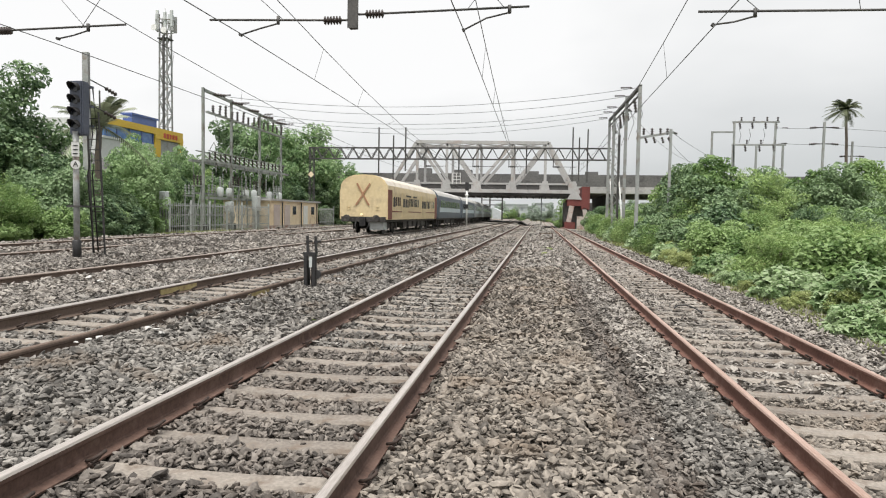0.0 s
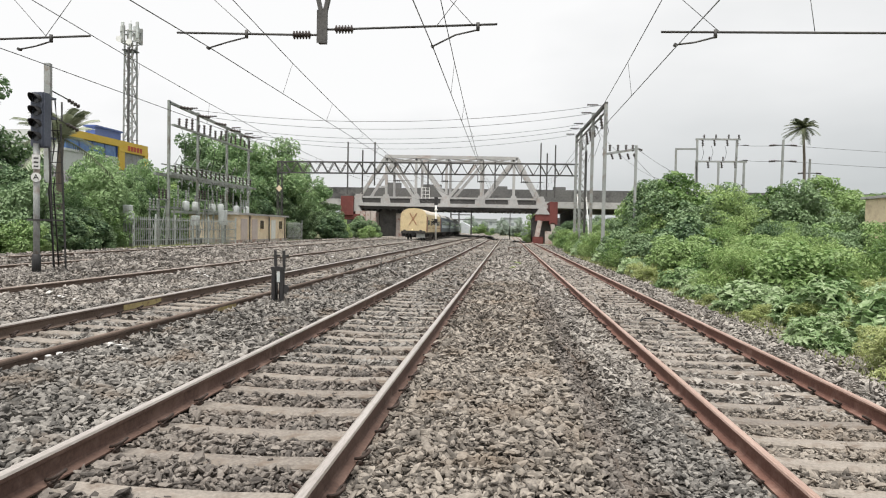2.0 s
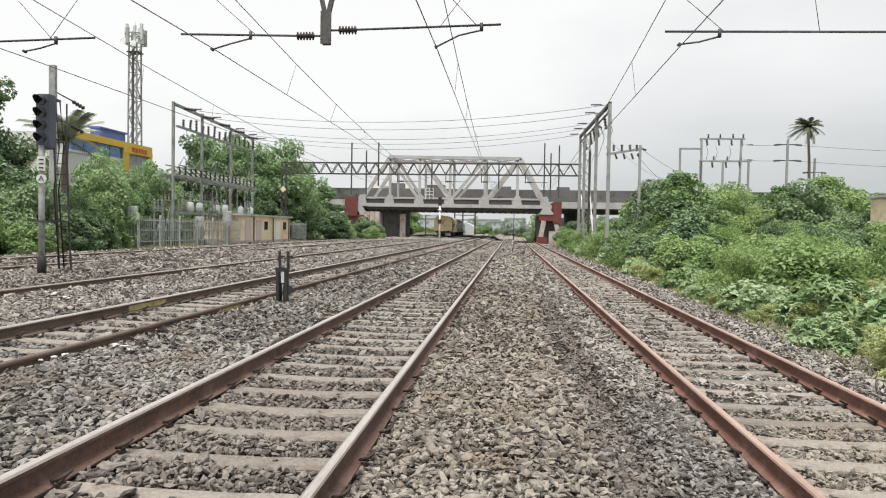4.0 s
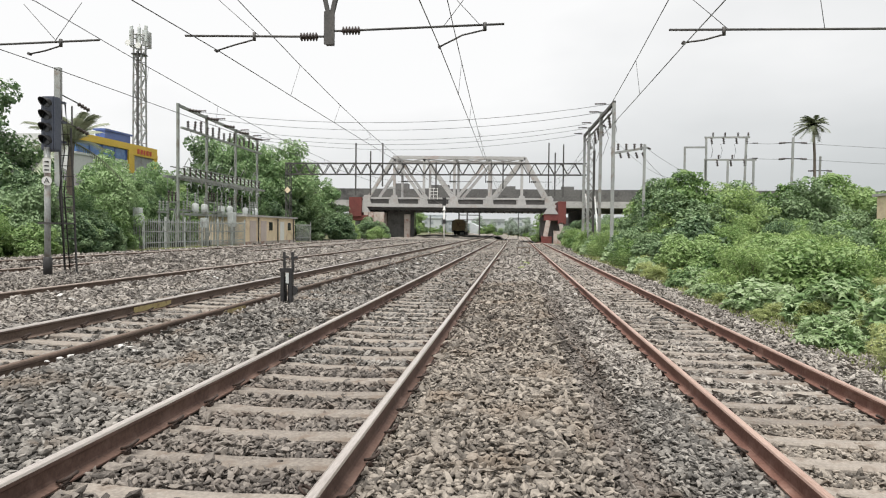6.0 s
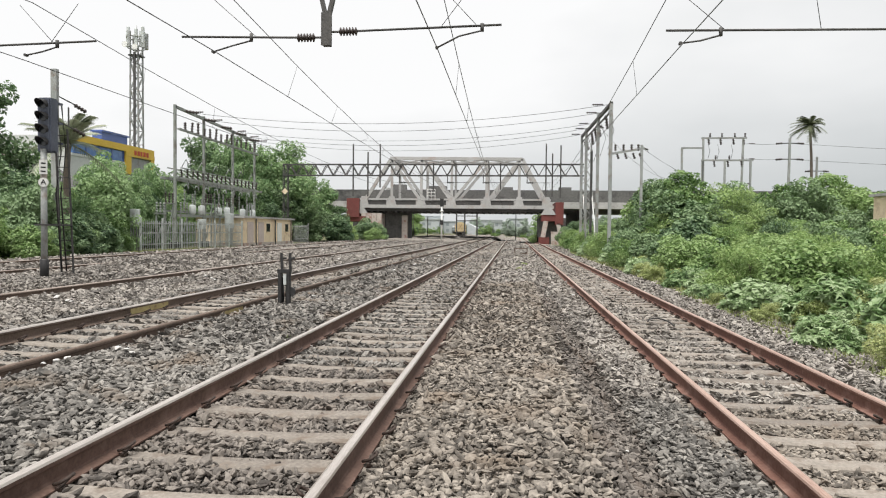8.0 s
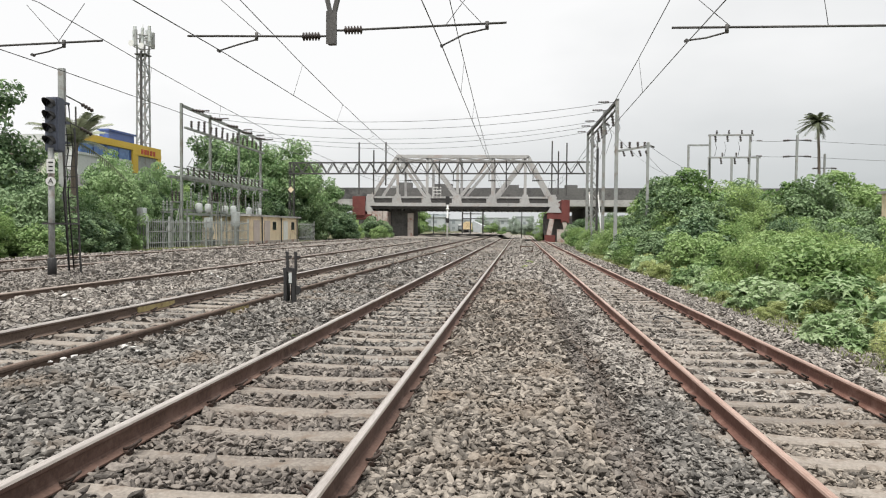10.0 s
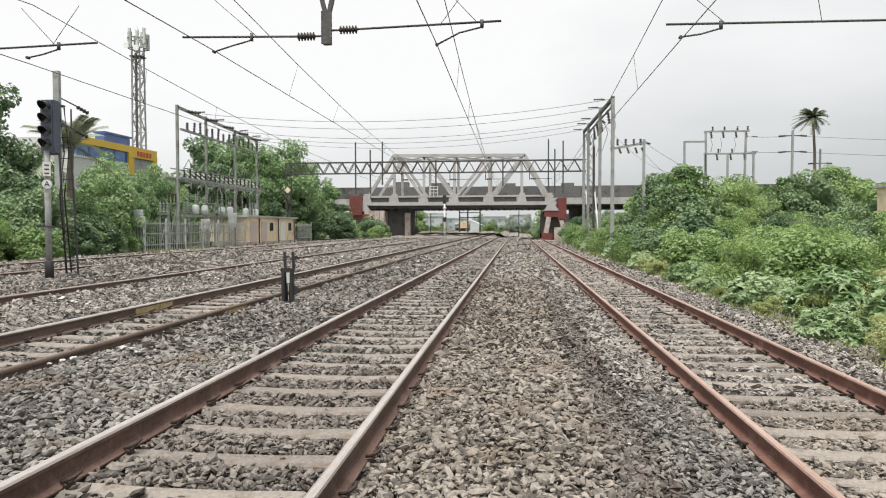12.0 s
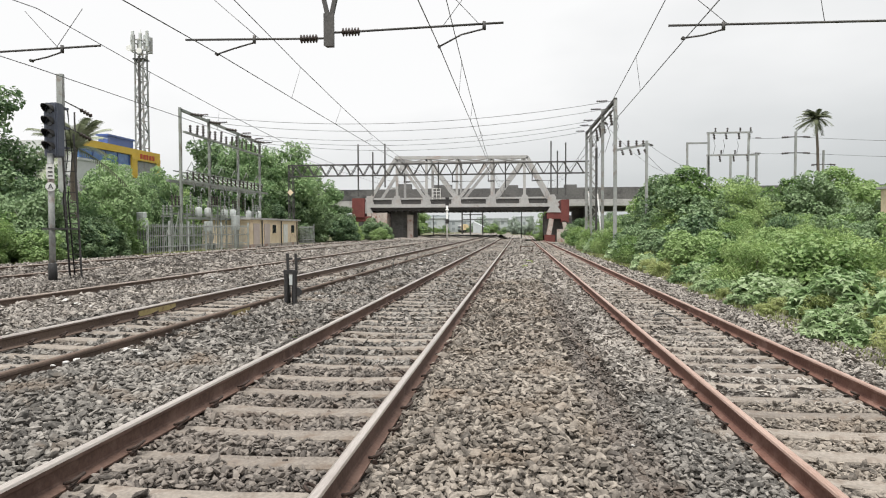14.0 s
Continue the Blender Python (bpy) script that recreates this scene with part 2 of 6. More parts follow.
M_UNDER = surface("grimy_underframe", (0.02, 0.019, 0.018), (0.06, 0.055, 0.05), 0.8, big=2, fine=12, bump=0.3, stain=(0.12, 0.105, 0.09))
M_GLASS = surface("dark_window_glass", (0.015, 0.018, 0.02), (0.035, 0.04, 0.045), 0.12, big=1, fine=3, bump=0)
M_WHITE = surface("white_paint", (0.66, 0.66, 0.64), (0.82, 0.82, 0.80), 0.6, big=2, fine=15, bump=0.1, depth=0.003)
M_SCRAP = surface("soiled_white_plastic", (0.44, 0.43, 0.41), (0.68, 0.67, 0.65), 0.6, big=6, fine=40, bump=0.3, depth=0.005, stain=(0.36, 0.33, 0.29))
M_PLASTER = surface("cream_plaster_hut", (0.70, 0.565, 0.39), (0.84, 0.715, 0.53), 0.9, big=0.7, fine=9, bump=0.2, stain=(0.56, 0.43, 0.30))
M_PINK = surface("faded_pink_door_paint", (0.48, 0.40, 0.37), (0.6, 0.52, 0.49), 0.7, big=1, fine=9, bump=0.1)
M_BLDG = surface("grey_white_cladding", (0.52, 0.53, 0.53), (0.66, 0.67, 0.66), 0.7, big=0.3, fine=4, bump=0.1)
M_BYELLOW = surface("bright_yellow_fascia", (0.62, 0.40, 0.03), (0.74, 0.50, 0.06), 0.5, big=0.5, fine=5, bump=0.05)
M_BBLUE = surface("blue_roof_sheet", (0.05, 0.09, 0.26), (0.09, 0.14, 0.36), 0.5, big=0.6, fine=6, bump=0.05)
M_BGLASS = surface("blue_tinted_glazing", (0.07, 0.15, 0.36), (0.14, 0.26, 0.52), 0.2, big=0.5, fine=2, bump=0)
M_RED = surface("red_lettering", (0.42, 0.06, 0.03), (0.52, 0.09, 0.04), 0.6, bump=0)
M_SIGNALHEAD = surface("dark_slate_signal_paint", (0.052, 0.06, 0.085), (0.105, 0.118, 0.155), 0.6, big=2, fine=20, bump=0.1, depth=0.003)
M_BARK = surface("grey_brown_bark", (0.09, 0.07, 0.055), (0.20, 0.17, 0.14), 0.95, big=1.5, fine=14, bump=0.7, depth=0.02, stretch=(3, 3, 0.6))
M_BOX = surface("pale_equipment_enamel", (0.46, 0.49, 0.48), (0.58, 0.61, 0.60), 0.6, big=1, fine=9, bump=0.05, stain=(0.38, 0.38, 0.36))
M_FENCE = surface("dulled_fence_galvanising", (0.30, 0.32, 0.31), (0.45, 0.47, 0.46), 0.6, metal=0.2, big=1.2, fine=16, bump=0.05, stain=(0.27, 0.25, 0.22))
M_TAPE = surface("scuffed_yellow_paint", (0.30, 0.24, 0.10), (0.44, 0.36, 0.17), 0.75, big=3, fine=20, bump=0.2, depth=0.003, stain=(0.2, 0.13, 0.07))
# Air haze is mixed into these two base colours; the scene has no mist.
M_FAR = surface("haze_tinted_building", (0.36, 0.39, 0.40), (0.50, 0.53, 0.54), 0.9, big=0.1, fine=1, bump=0)
M_FARDARK = surface("haze_tinted_openings", (0.22, 0.25, 0.26), (0.30, 0.33, 0.34), 0.8, big=0.1, fine=1, bump=0)
M_LEAF = leafy("bush_leaves", [(0.044, 0.088, 0.028), (0.096, 0.176, 0.053), (0.168, 0.278, 0.087), (0.28, 0.39, 0.155)])
M_LEAF_DEEP = leafy("deep_green_leaves", [(0.038, 0.074, 0.036), (0.072, 0.132, 0.060), (0.122, 0.20, 0.092), (0.21, 0.30, 0.15)], 0.22)
M_LEAF_PALE = leafy("pale_weed_leaves", [(0.085, 0.155, 0.06), (0.165, 0.265, 0.105), (0.265, 0.375, 0.17), (0.40, 0.50, 0.29)])
M_LEAF_LIME = leafy("lime_green_leaves", [(0.06, 0.116, 0.034), (0.126, 0.222, 0.064), (0.218, 0.335, 0.108), (0.34, 0.45, 0.18)])
M_PALM = leafy("palm_fronds", [(0.13, 0.155, 0.10), (0.23, 0.26, 0.17), (0.36, 0.39, 0.28)], 0.2)
M_PALM_DARK = leafy("dark_palm_fronds", [(0.045, 0.06, 0.034), (0.085, 0.105, 0.058), (0.14, 0.16, 0.09)], 0.15)
M_LEAF_SOFT = leafy("soft_green_leaves", [(0.052, 0.108, 0.045), (0.108, 0.20, 0.08), (0.19, 0.31, 0.13), (0.31, 0.43, 0.21)])
M_LEAF_STRAW = leafy("yellow_green_leaves", [(0.115, 0.165, 0.048), (0.215, 0.275, 0.085), (0.34, 0.40, 0.15), (0.47, 0.51, 0.24)])
# Leaf greens paled towards grey to paint in the haze of distance.
M_LEAF_HAZE = leafy("haze_tinted_far_leaves", [(0.22, 0.28, 0.22), (0.29, 0.35, 0.28), (0.36, 0.42, 0.35)], 0.2)
M_GRASS = leafy("verge_grass", [(0.07, 0.11, 0.03), (0.14, 0.19, 0.055), (0.24, 0.27, 0.10)])


# ---------------------------------------------------------------- mesh helpers
def box(bm, x0, x1, y0, y1, z0, z1, mi=0):
    vs = [bm.verts.new((x, y, z)) for x in (x0, x1) for y in (y0, y1) for z in (z0, z1)]
    for f in ((0, 1, 3, 2), (4, 6, 7, 5), (0, 4, 5, 1), (2, 3, 7, 6), (0, 2, 6, 4), (1, 5, 7, 3)):
        bm.faces.new([vs[i] for i in f]).material_index = mi
    return bm


def beam(bm, p, q, w, h, mi=0):
    """A bar of w by h from p to q."""
    p, q = Vector(p), Vector(q)
    d = (q - p).normalized()
    side = d.cross(Vector((0, 0, 1)))
    side = Vector((1, 0, 0)) if side.length < 1e-4 else side.normalized()
    up = side.cross(d)
    vs = [bm.verts.new(c + side * (a * w / 2) + up * (b * h / 2)) for c in (p, q) for a, b in ((-1, -1), (1, -1), (1, 1), (-1, 1))]
    for f in ((3, 2, 1, 0), (4, 5, 6, 7), (0, 1, 5, 4), (1, 2, 6, 5), (2, 3, 7, 6), (3, 0, 4, 7)):
        bm.faces.new([vs[i] for i in f]).material_index = mi
    return bm


def tube(bm, pts, radii, n=8, mi=0):
    """A round bar along points; radii: one, or one for each point."""
    pts = [Vector(p) for p in pts]
    if not isinstance(radii, (list, tuple)):
        radii = [radii] * len(pts)
    rings = []
    for i, p in enumerate(pts):
        d = (pts[min(i + 1, len(pts) - 1)] - pts[max(i - 1, 0)]).normalized()
        s = d.cross(Vector((0, 0, 1)))
        s = Vector((1, 0, 0)) if s.length < 1e-3 else s.normalized()
        u = s.cross(d)
        rings.append([bm.verts.new(p + (s * math.cos(a) + u * math.sin(a)) * radii[i]) for a in (k * 2 * math.pi / n for k in range(n))])
    for a, b in zip(rings, rings[1:]):
        for k in range(n):
            f = bm.faces.new((a[k], a[(k + 1) % n], b[(k + 1) % n], b[k]))
            f.material_index, f.smooth = mi, True
    bm.faces.new(rings[0][::-1]).material_index = mi
    bm.faces.new(rings[-1]).material_index = mi
    return bm


def insulator(bm, p, q, r=0.06, sheds=6):
    """A ribbed insulator from p to q."""
    p, q = Vector(p), Vector(q)
    pts, rad = [p], [r * 0.4]
    for i in range(sheds):
        for f, k in ((0.15, 0.45), (0.45, 1.0), (0.6, 1.0), (0.9, 0.45)):
            pts.append(p.lerp(q, (i + f) / sheds))
            rad.append(r * k)
    pts.append(q)
    rad.append(r * 0.4)
    return tube(bm, pts, rad, 8)


def mesh_of(name, bm, mats):
    me = bpy.data.meshes.new(name)
    bmesh.ops.recalc_face_normals(bm, faces=bm.faces)
    bm.to_mesh(me)
    bm.free()
    for m in (mats if isinstance(mats, (list, tuple)) else [mats]):
        me.materials.append(m)
    return me


def part(name, bm, mats, parent=None, label=""):
    ob = new(name, mesh_of(name, bm, mats))
    ob.parent = parent
    if label:
        tagged(ob, label)
    return ob


def B():
    return bmesh.new()


def thing(name, label, category, group="", kind="", at=None):
    ob = new(name)
    if at is not None:
        ob.matrix_basis = at
    return tagged(ob, label, category, group, kind)


def mesh_np(name, verts, faces, mats):
    """A mesh from arrays of vertices and of equal-sided faces."""
    me = bpy.data.meshes.new(name)
    nv, (nf, k) = len(verts), faces.shape
    me.vertices.add(nv)
    me.vertices.foreach_set("co", verts.astype(np.float32).ravel())
    me.loops.add(nf * k)
    me.loops.foreach_set("vertex_index", faces.astype(np.int32).ravel())
    me.polygons.add(nf)
    me.polygons.foreach_set("loop_start", np.arange(0, nf * k, k, dtype=np.int32))
    me.update(calc_edges=True)
    me.shade_flat()
    for m in (mats if isinstance(mats, (list, tuple)) else [mats]):
        me.materials.append(m)
    return me


# ---------------------------------------------------------------- the ground
RAIL_H = 0.19
PROFILE_X = (-2000, -60, -24, -22.3, -21.75, -20.9, -20.0, -19.2, -18.1, -17.6, -16.9, -16.2, -15.4, -14.6, -13.2, -12.3, -11.4, -10.75, -10.1, -8.4, -7.4,
             -6.9, -6.6, -5.14, -4.97, -4.5, -3.9, -3.2, -2.86, -2.65, -1.2, -0.98, -0.7, -0.2, 0.45, 0.70, 0.96, 1.10, 1.34, 1.6, 2.0, 3.9, 4.6, 5.6, 8, 14, 40, 2000)
PROFILE_Z = (0.0, 0.0, 0.0, 0.03, 0.06, 0.20, 0.05, 0.06, 0.10, 0.16, 0.28, 0.06, 0.08, 0.10, 0.08, 0.08, 0.25, 0.06, 0.06, 0.0, 0.03,
             0.0, -0.035, -0.035, 0.085, 0.115, 0.09, 0.06, 0.01, -0.02, -0.02, 0.01, 0.07, 0.13, 0.15, 0.06, -0.26, -0.36, -0.25, -0.27, -0.33, -0.352, -0.345, -0.42, -0.45, -0.3, 0.0, 0.0)


def smooth(a, b, v):
    t = np.clip((v - a) / (b - a), 0, 1)
    return t * t * (3 - 2 * t)


def dip(x, y):
    """Past the bridge the two eastern tracks fall away."""
    return -0.9 * smooth(102, 150, y) * smooth(-5, -3, x)


def ground_z(x, y):
    x, y = np.asarray(x, float), np.asarray(y, float)
    z = np.interp(x, PROFILE_X, PROFILE_Z)
    z = z + 0.26 * np.exp(-((x + 14.6) / 0.5) ** 2) * smooth(20, 24, y) * (1 - smooth(33, 38, y))
    z = z + 0.02 * np.sin(x * 2.1 + y * 0.9) * np.sin(y * 0.63 - x) * ((x > -21) & (x < 6))
    return z + dip(x, y)


def build_ground():
    xs = np.concatenate(([-2000, -600, -200, -90, -50, -35, -27], np.arange(-24, 8.01, 0.16), [9, 11, 14, 20, 30, 45, 90, 200, 600, 2000]))
    ys = np.concatenate(([-400, -100, -40, -15, -6], np.arange(-4.4, 20, 0.4), np.arange(20, 60, 1.0), np.arange(60, 170, 4), [180, 220, 300, 500, 1000, 3000]))
    gx, gy = np.meshgrid(xs, ys)
    sunk = 0.045 * ((gx > -21.5) & (gx < 5.8) & (gy > -4.2) & (gy < 47))      # the fines lie below the loose stones
    verts = np.stack([gx, gy, ground_z(gx, gy) - sunk], -1).reshape(-1, 3)
    w, h = len(xs), len(ys)
    i = (np.arange(h - 1)[:, None] * w + np.arange(w - 1)[None, :]).ravel()
    faces = np.stack([i, i + 1, i + 1 + w, i + w], 1)
    me = mesh_np("ground", verts, faces, [M_BED, M_EARTH, M_FINES])
    cx, cy = verts[faces].mean(1)[:, 0], verts[faces].mean(1)[:, 1]
    bed = (cx > -22.4) & (cx < 5.9) & (cy > -60) & (cy < 330)
    loose = bed & (cy > -4.2) & (cy < 45) & (cx > -21)
    me.polygons.foreach_set("material_index", np.where(loose, 2, (~bed).astype(np.int32)).astype(np.int32))
    return tagged(new("ground", me), "grey stone ballast bed with weedy earth either side", "ground", kind="structure")


build_ground()


# ---------------------------------------------------------------- the tracks
def bend(y):
    """The western tracks swing away to the west past the bridge."""
    y = np.asarray(y, float)
    c = np.clip((y - 55) / 123, 0, None) ** 2 * 3.1
    return -c


RAIL_PROFILE = ((-0.075, 0.0), (0.075, 0.0), (0.075, 0.012), (0.018, 0.03), (0.010, 0.045), (0.010, 0.125), (0.033, 0.14), (0.035, 0.165), (0.029, 0.181),
                (0.014, 0.189), (-0.014, 0.189), (-0.029, 0.181), (-0.035, 0.165), (-0.033, 0.14), (-0.010, 0.125), (-0.010, 0.045), (-0.018, 0.03), (-0.075, 0.012))
HEAD_FACES = (7, 8, 9, 10, 11)


def rail(parent, x, z, turn, mats, ys):
    ys = np.asarray(ys, float)
    cx = x + turn * bend(ys)
    cz = z + dip(np.full_like(ys, x), ys)
    n = len(RAIL_PROFILE)
    prof = np.array(RAIL_PROFILE)
    verts = np.zeros((len(ys), n, 3))
    verts[:, :, 0] = cx[:, None] + prof[None, :, 0]
    verts[:, :, 1] = ys[:, None]
    verts[:, :, 2] = cz[:, None] + prof[None, :, 1]
    i = np.arange(len(ys) - 1)[:, None] * n
    k = np.arange(n)[None, :]
    faces = np.stack([i + k, i + (k + 1) % n, i + n + (k + 1) % n, i + n + k], -1).reshape(-1, 4)
    me = mesh_np("rail", verts.reshape(-1, 3), faces[:, ::-1], mats)
    idx = np.tile(np.isin(np.arange(n), HEAD_FACES).astype(np.int32), len(ys) - 1)
    me.polygons.foreach_set("material_index", idx)
    ob = new("rail", me)
    ob.parent = parent
    return ob


def sleeper_mesh():
    bm = B()
    prof = ((-1.37, -0.02), (-1.0, 0.0), (-0.6, 0.0), (-0.3, -0.012), (0.3, -0.012), (0.6, 0.0), (1.0, 0.0), (1.37, -0.02))
    rows = []
    for x, z in prof:
        rows.append([bm.verts.new(c) for c in ((x, -0.125, -0.2), (x, -0.105, z - 0.02), (x, -0.08, z), (x, 0.08, z), (x, 0.105, z - 0.02), (x, 0.125, -0.2))])
    for a, b in zip(rows, rows[1:]):
        for j in range(5):
            bm.faces.new((a[j], b[j], b[j + 1], a[j + 1]))
    bm.faces.new(rows[0])
    bm.faces.new(rows[-1][::-1])
    return mesh_of("sleeper", bm, M_CONC)


def clip_mesh():
    """A round-bar spring clip: a leg in its shoulder, a raised loop and a toe on the rail foot."""
    bm = B()
    tube(bm, [(0.032, -0.060, 0.022), (0.032, -0.010, 0.026), (0.034, 0.034, 0.042), (0.052, 0.052, 0.066), (0.078, 0.034, 0.082),
              (0.080, -0.016, 0.078), (0.058, -0.044, 0.062), (0.020, -0.040, 0.044), (-0.012, -0.022, 0.034)], 0.0115, 6)
    box(bm, 0.016, 0.050, -0.045, 0.025, -0.01, 0.018)
    return mesh_of("clip", bm, M_CLIP)


SLEEPER, CLIP = sleeper_mesh(), clip_mesh()
GAUGE = 1.74
PITCH = 0.636


def track(label, centre, z, side, head, turn=0.0, first=-3.0, count=0, clips_to=0, drop=0.0, east_head=None):
    t = thing("railway_track", label, "railway track", "parallel railway tracks", "structure")
    ys = np.concatenate((np.arange(-20, 60, 5.0), np.arange(60, 330, 4.0))) if turn else np.concatenate(([-20.0, 60.0], np.arange(100, 330, 4.0)))
    rail(t, centre - GAUGE / 2, z - drop, turn, [side, head], ys)
    rail(t, centre + GAUGE / 2, z, turn, [side, east_head or head], ys)
    rng = random.Random(int(abs(centre) * 100))
    for i in range(count):
        y = first + i * PITCH
        s = new("sleeper", SLEEPER)
        s.parent = t
        s.matrix_basis = pose(centre + turn * float(bend(y)) + rng.uniform(-0.02, 0.02), y, z + rng.uniform(-0.008, 0.004) + float(dip(centre, y)), 0, rng.uniform(-0.4, 0.4), rng.uniform(-0.7, 0.7))
        if 2.0 < y < clips_to:
            for x, r in ((-GAUGE / 2, 0), (-GAUGE / 2, 180), (GAUGE / 2, 0), (GAUGE / 2, 180)):
                c = new("clip", CLIP)
                c.parent = s
                c.matrix_basis = pose(x + (0.08 if r == 0 else -0.08), 0, 0.004, 0, 0, r)
    return t


C1, CR, C2, C3, C4, C5 = -1.925, 2.95, -5.94, -11.42, -16.9, -20.95
S1 = -2.6
track("broad gauge track with brown rails on pale concrete sleepers", C1, 0.0, M_RUST, M_HEAD, 0, S1, 175, 22)
track("rust-red rails on pale concrete sleepers beside bushes", CR, -0.31, M_RUST_RED, M_HEAD_RUST, 0, S1 + 0.2, 175, 22)
track("dark brown rails on pale sleepers in ballast", C2, 0.0, M_RUST_DARK, M_HEAD, 0.35, S1 + 0.3, 175, 22, east_head=M_RUST_DARK)
track("dark rails half buried in grey ballast", C3, 0.0, M_RUST_DARK, M_HEAD_DARK, 1.0, drop=0.12)
track("dark rails half buried in grey ballast", C4, 0.0, M_RUST_DARK, M_HEAD_DARK, 1.0)
track("dark rails half buried in grey ballast", C5, 0.0, M_RUST_DARK, M_HEAD_DARK, 1.0, drop=0.09)


# ---------------------------------------------------------------- loose ballast
GOLD = (1 + 5 ** 0.5) / 2
ICO_V = np.array([(s * a, t * b, 0) for a, b in ((1, GOLD),) for s in (-1, 1) for t in (-1, 1)] + [(0, s, t * GOLD) for s in (-1, 1) for t in (-1, 1)] + [(s * GOLD, 0, t) for s in (-1, 1) for t in (-1, 1)], float) / 1.75
ICO_F = np.array([c for c in itertools.combinations(range(12), 3) if all(abs(np.linalg.norm(ICO_V[i] - ICO_V[j]) * 1.75 - 2) < 0.01 for i, j in itertools.combinations(c, 2))])
ICO_F = np.array([f if np.dot(np.cross(ICO_V[f[1]] - ICO_V[f[0]], ICO_V[f[2]] - ICO_V[f[0]]), ICO_V[f[0]]) > 0 else f[::-1] for f in ICO_F])
OCTA_V = np.array([(1, 0.2, 0), (-1, -0.1, 0.1), (0, 1, 0), (0.1, -1, 0), (0, 0, 0.58), (0, 0.1, -0.58)], float)
OCTA_F = np.array([(0, 2, 4), (2, 1, 4), (1, 3, 4), (3, 0, 4), (2, 0, 5), (1, 2, 5), (3, 1, 5), (0, 3, 5)])


def on_sleeper(x, y, centre, first):
    off = np.abs(((y - first) / PITCH + 0.5) % 1.0 - 0.5) * PITCH
    return (np.abs(x - centre) < 0.84) & (off < 0.108)


def stones(seed, x0, x1, y0, y1, per_m2, size, base_v, base_f, mat):
    r = np.random.RandomState(seed)
    n = int((x1 - x0) * (y1 - y0) * per_m2)
    x, y = r.uniform(x0, x1, n), r.uniform(y0, y1, n)
    keep = np.ones(n, bool)
    for c, first in ((C1, S1), (CR, S1 + 0.2), (C2, S1 + 0.3)):
        heaped = np.sin(x * 3.1 + y * 1.7) * np.sin(y * 2.3 - x * 1.9) > 0.3
        keep &= ~(on_sleeper(x, y, c, first) & (r.uniform(0, 1, n) < np.where(heaped, 0.80, 0.97)))
    for c in (C1, CR, C2, C3, C4, C5):
        for s in (-1, 1):
            keep &= np.abs(x - (c + s * GAUGE / 2)) > 0.10
    keep &= ~((x > 5.0) & (r.uniform(5.0, 7.5, n) < x))
    x, y = x[keep], y[keep]
    n = len(x)
    s = size * np.exp(np.clip(r.normal(0, 0.32, n), -0.7, 0.65))
    shape = base_v[None] * np.stack([s * r.uniform(1.05, 1.85, n), s * r.uniform(0.62, 0.98, n), s * r.uniform(0.36, 0.68, n)], 1)[:, None, :]
    shape = shape * (1 + r.uniform(-0.52, 0.16, shape.shape))
    yaw, tilt, lean = r.uniform(0, 2 * np.pi, n), r.normal(0, 0.5, n), r.normal(0, 0.42, n)
    ct, st, cl, sl, cy, sy = np.cos(tilt), np.sin(tilt), np.cos(lean), np.sin(lean), np.cos(yaw), np.sin(yaw)
    a, b, c = shape[..., 0], shape[..., 1], shape[..., 2]
    b, c = b * ct[:, None] - c * st[:, None], b * st[:, None] + c * ct[:, None]
    a, c = a * cl[:, None] + c * sl[:, None], c * cl[:, None] - a * sl[:, None]
    a, b = a * cy[:, None] - b * sy[:, None], a * sy[:, None] + b * cy[:, None]
    z = ground_z(x, y) - 0.014 + r.uniform(-0.03, 0.03, n) * (s / 0.026) ** 0.7
    v = np.stack([a + x[:, None], b + y[:, None], c + z[:, None]], -1)
    f = base_f[None] + (np.arange(n) * len(base_v))[:, None, None]
    return mesh_np("ballast_stones", v.reshape(-1, 3), f.reshape(-1, 3), mat)


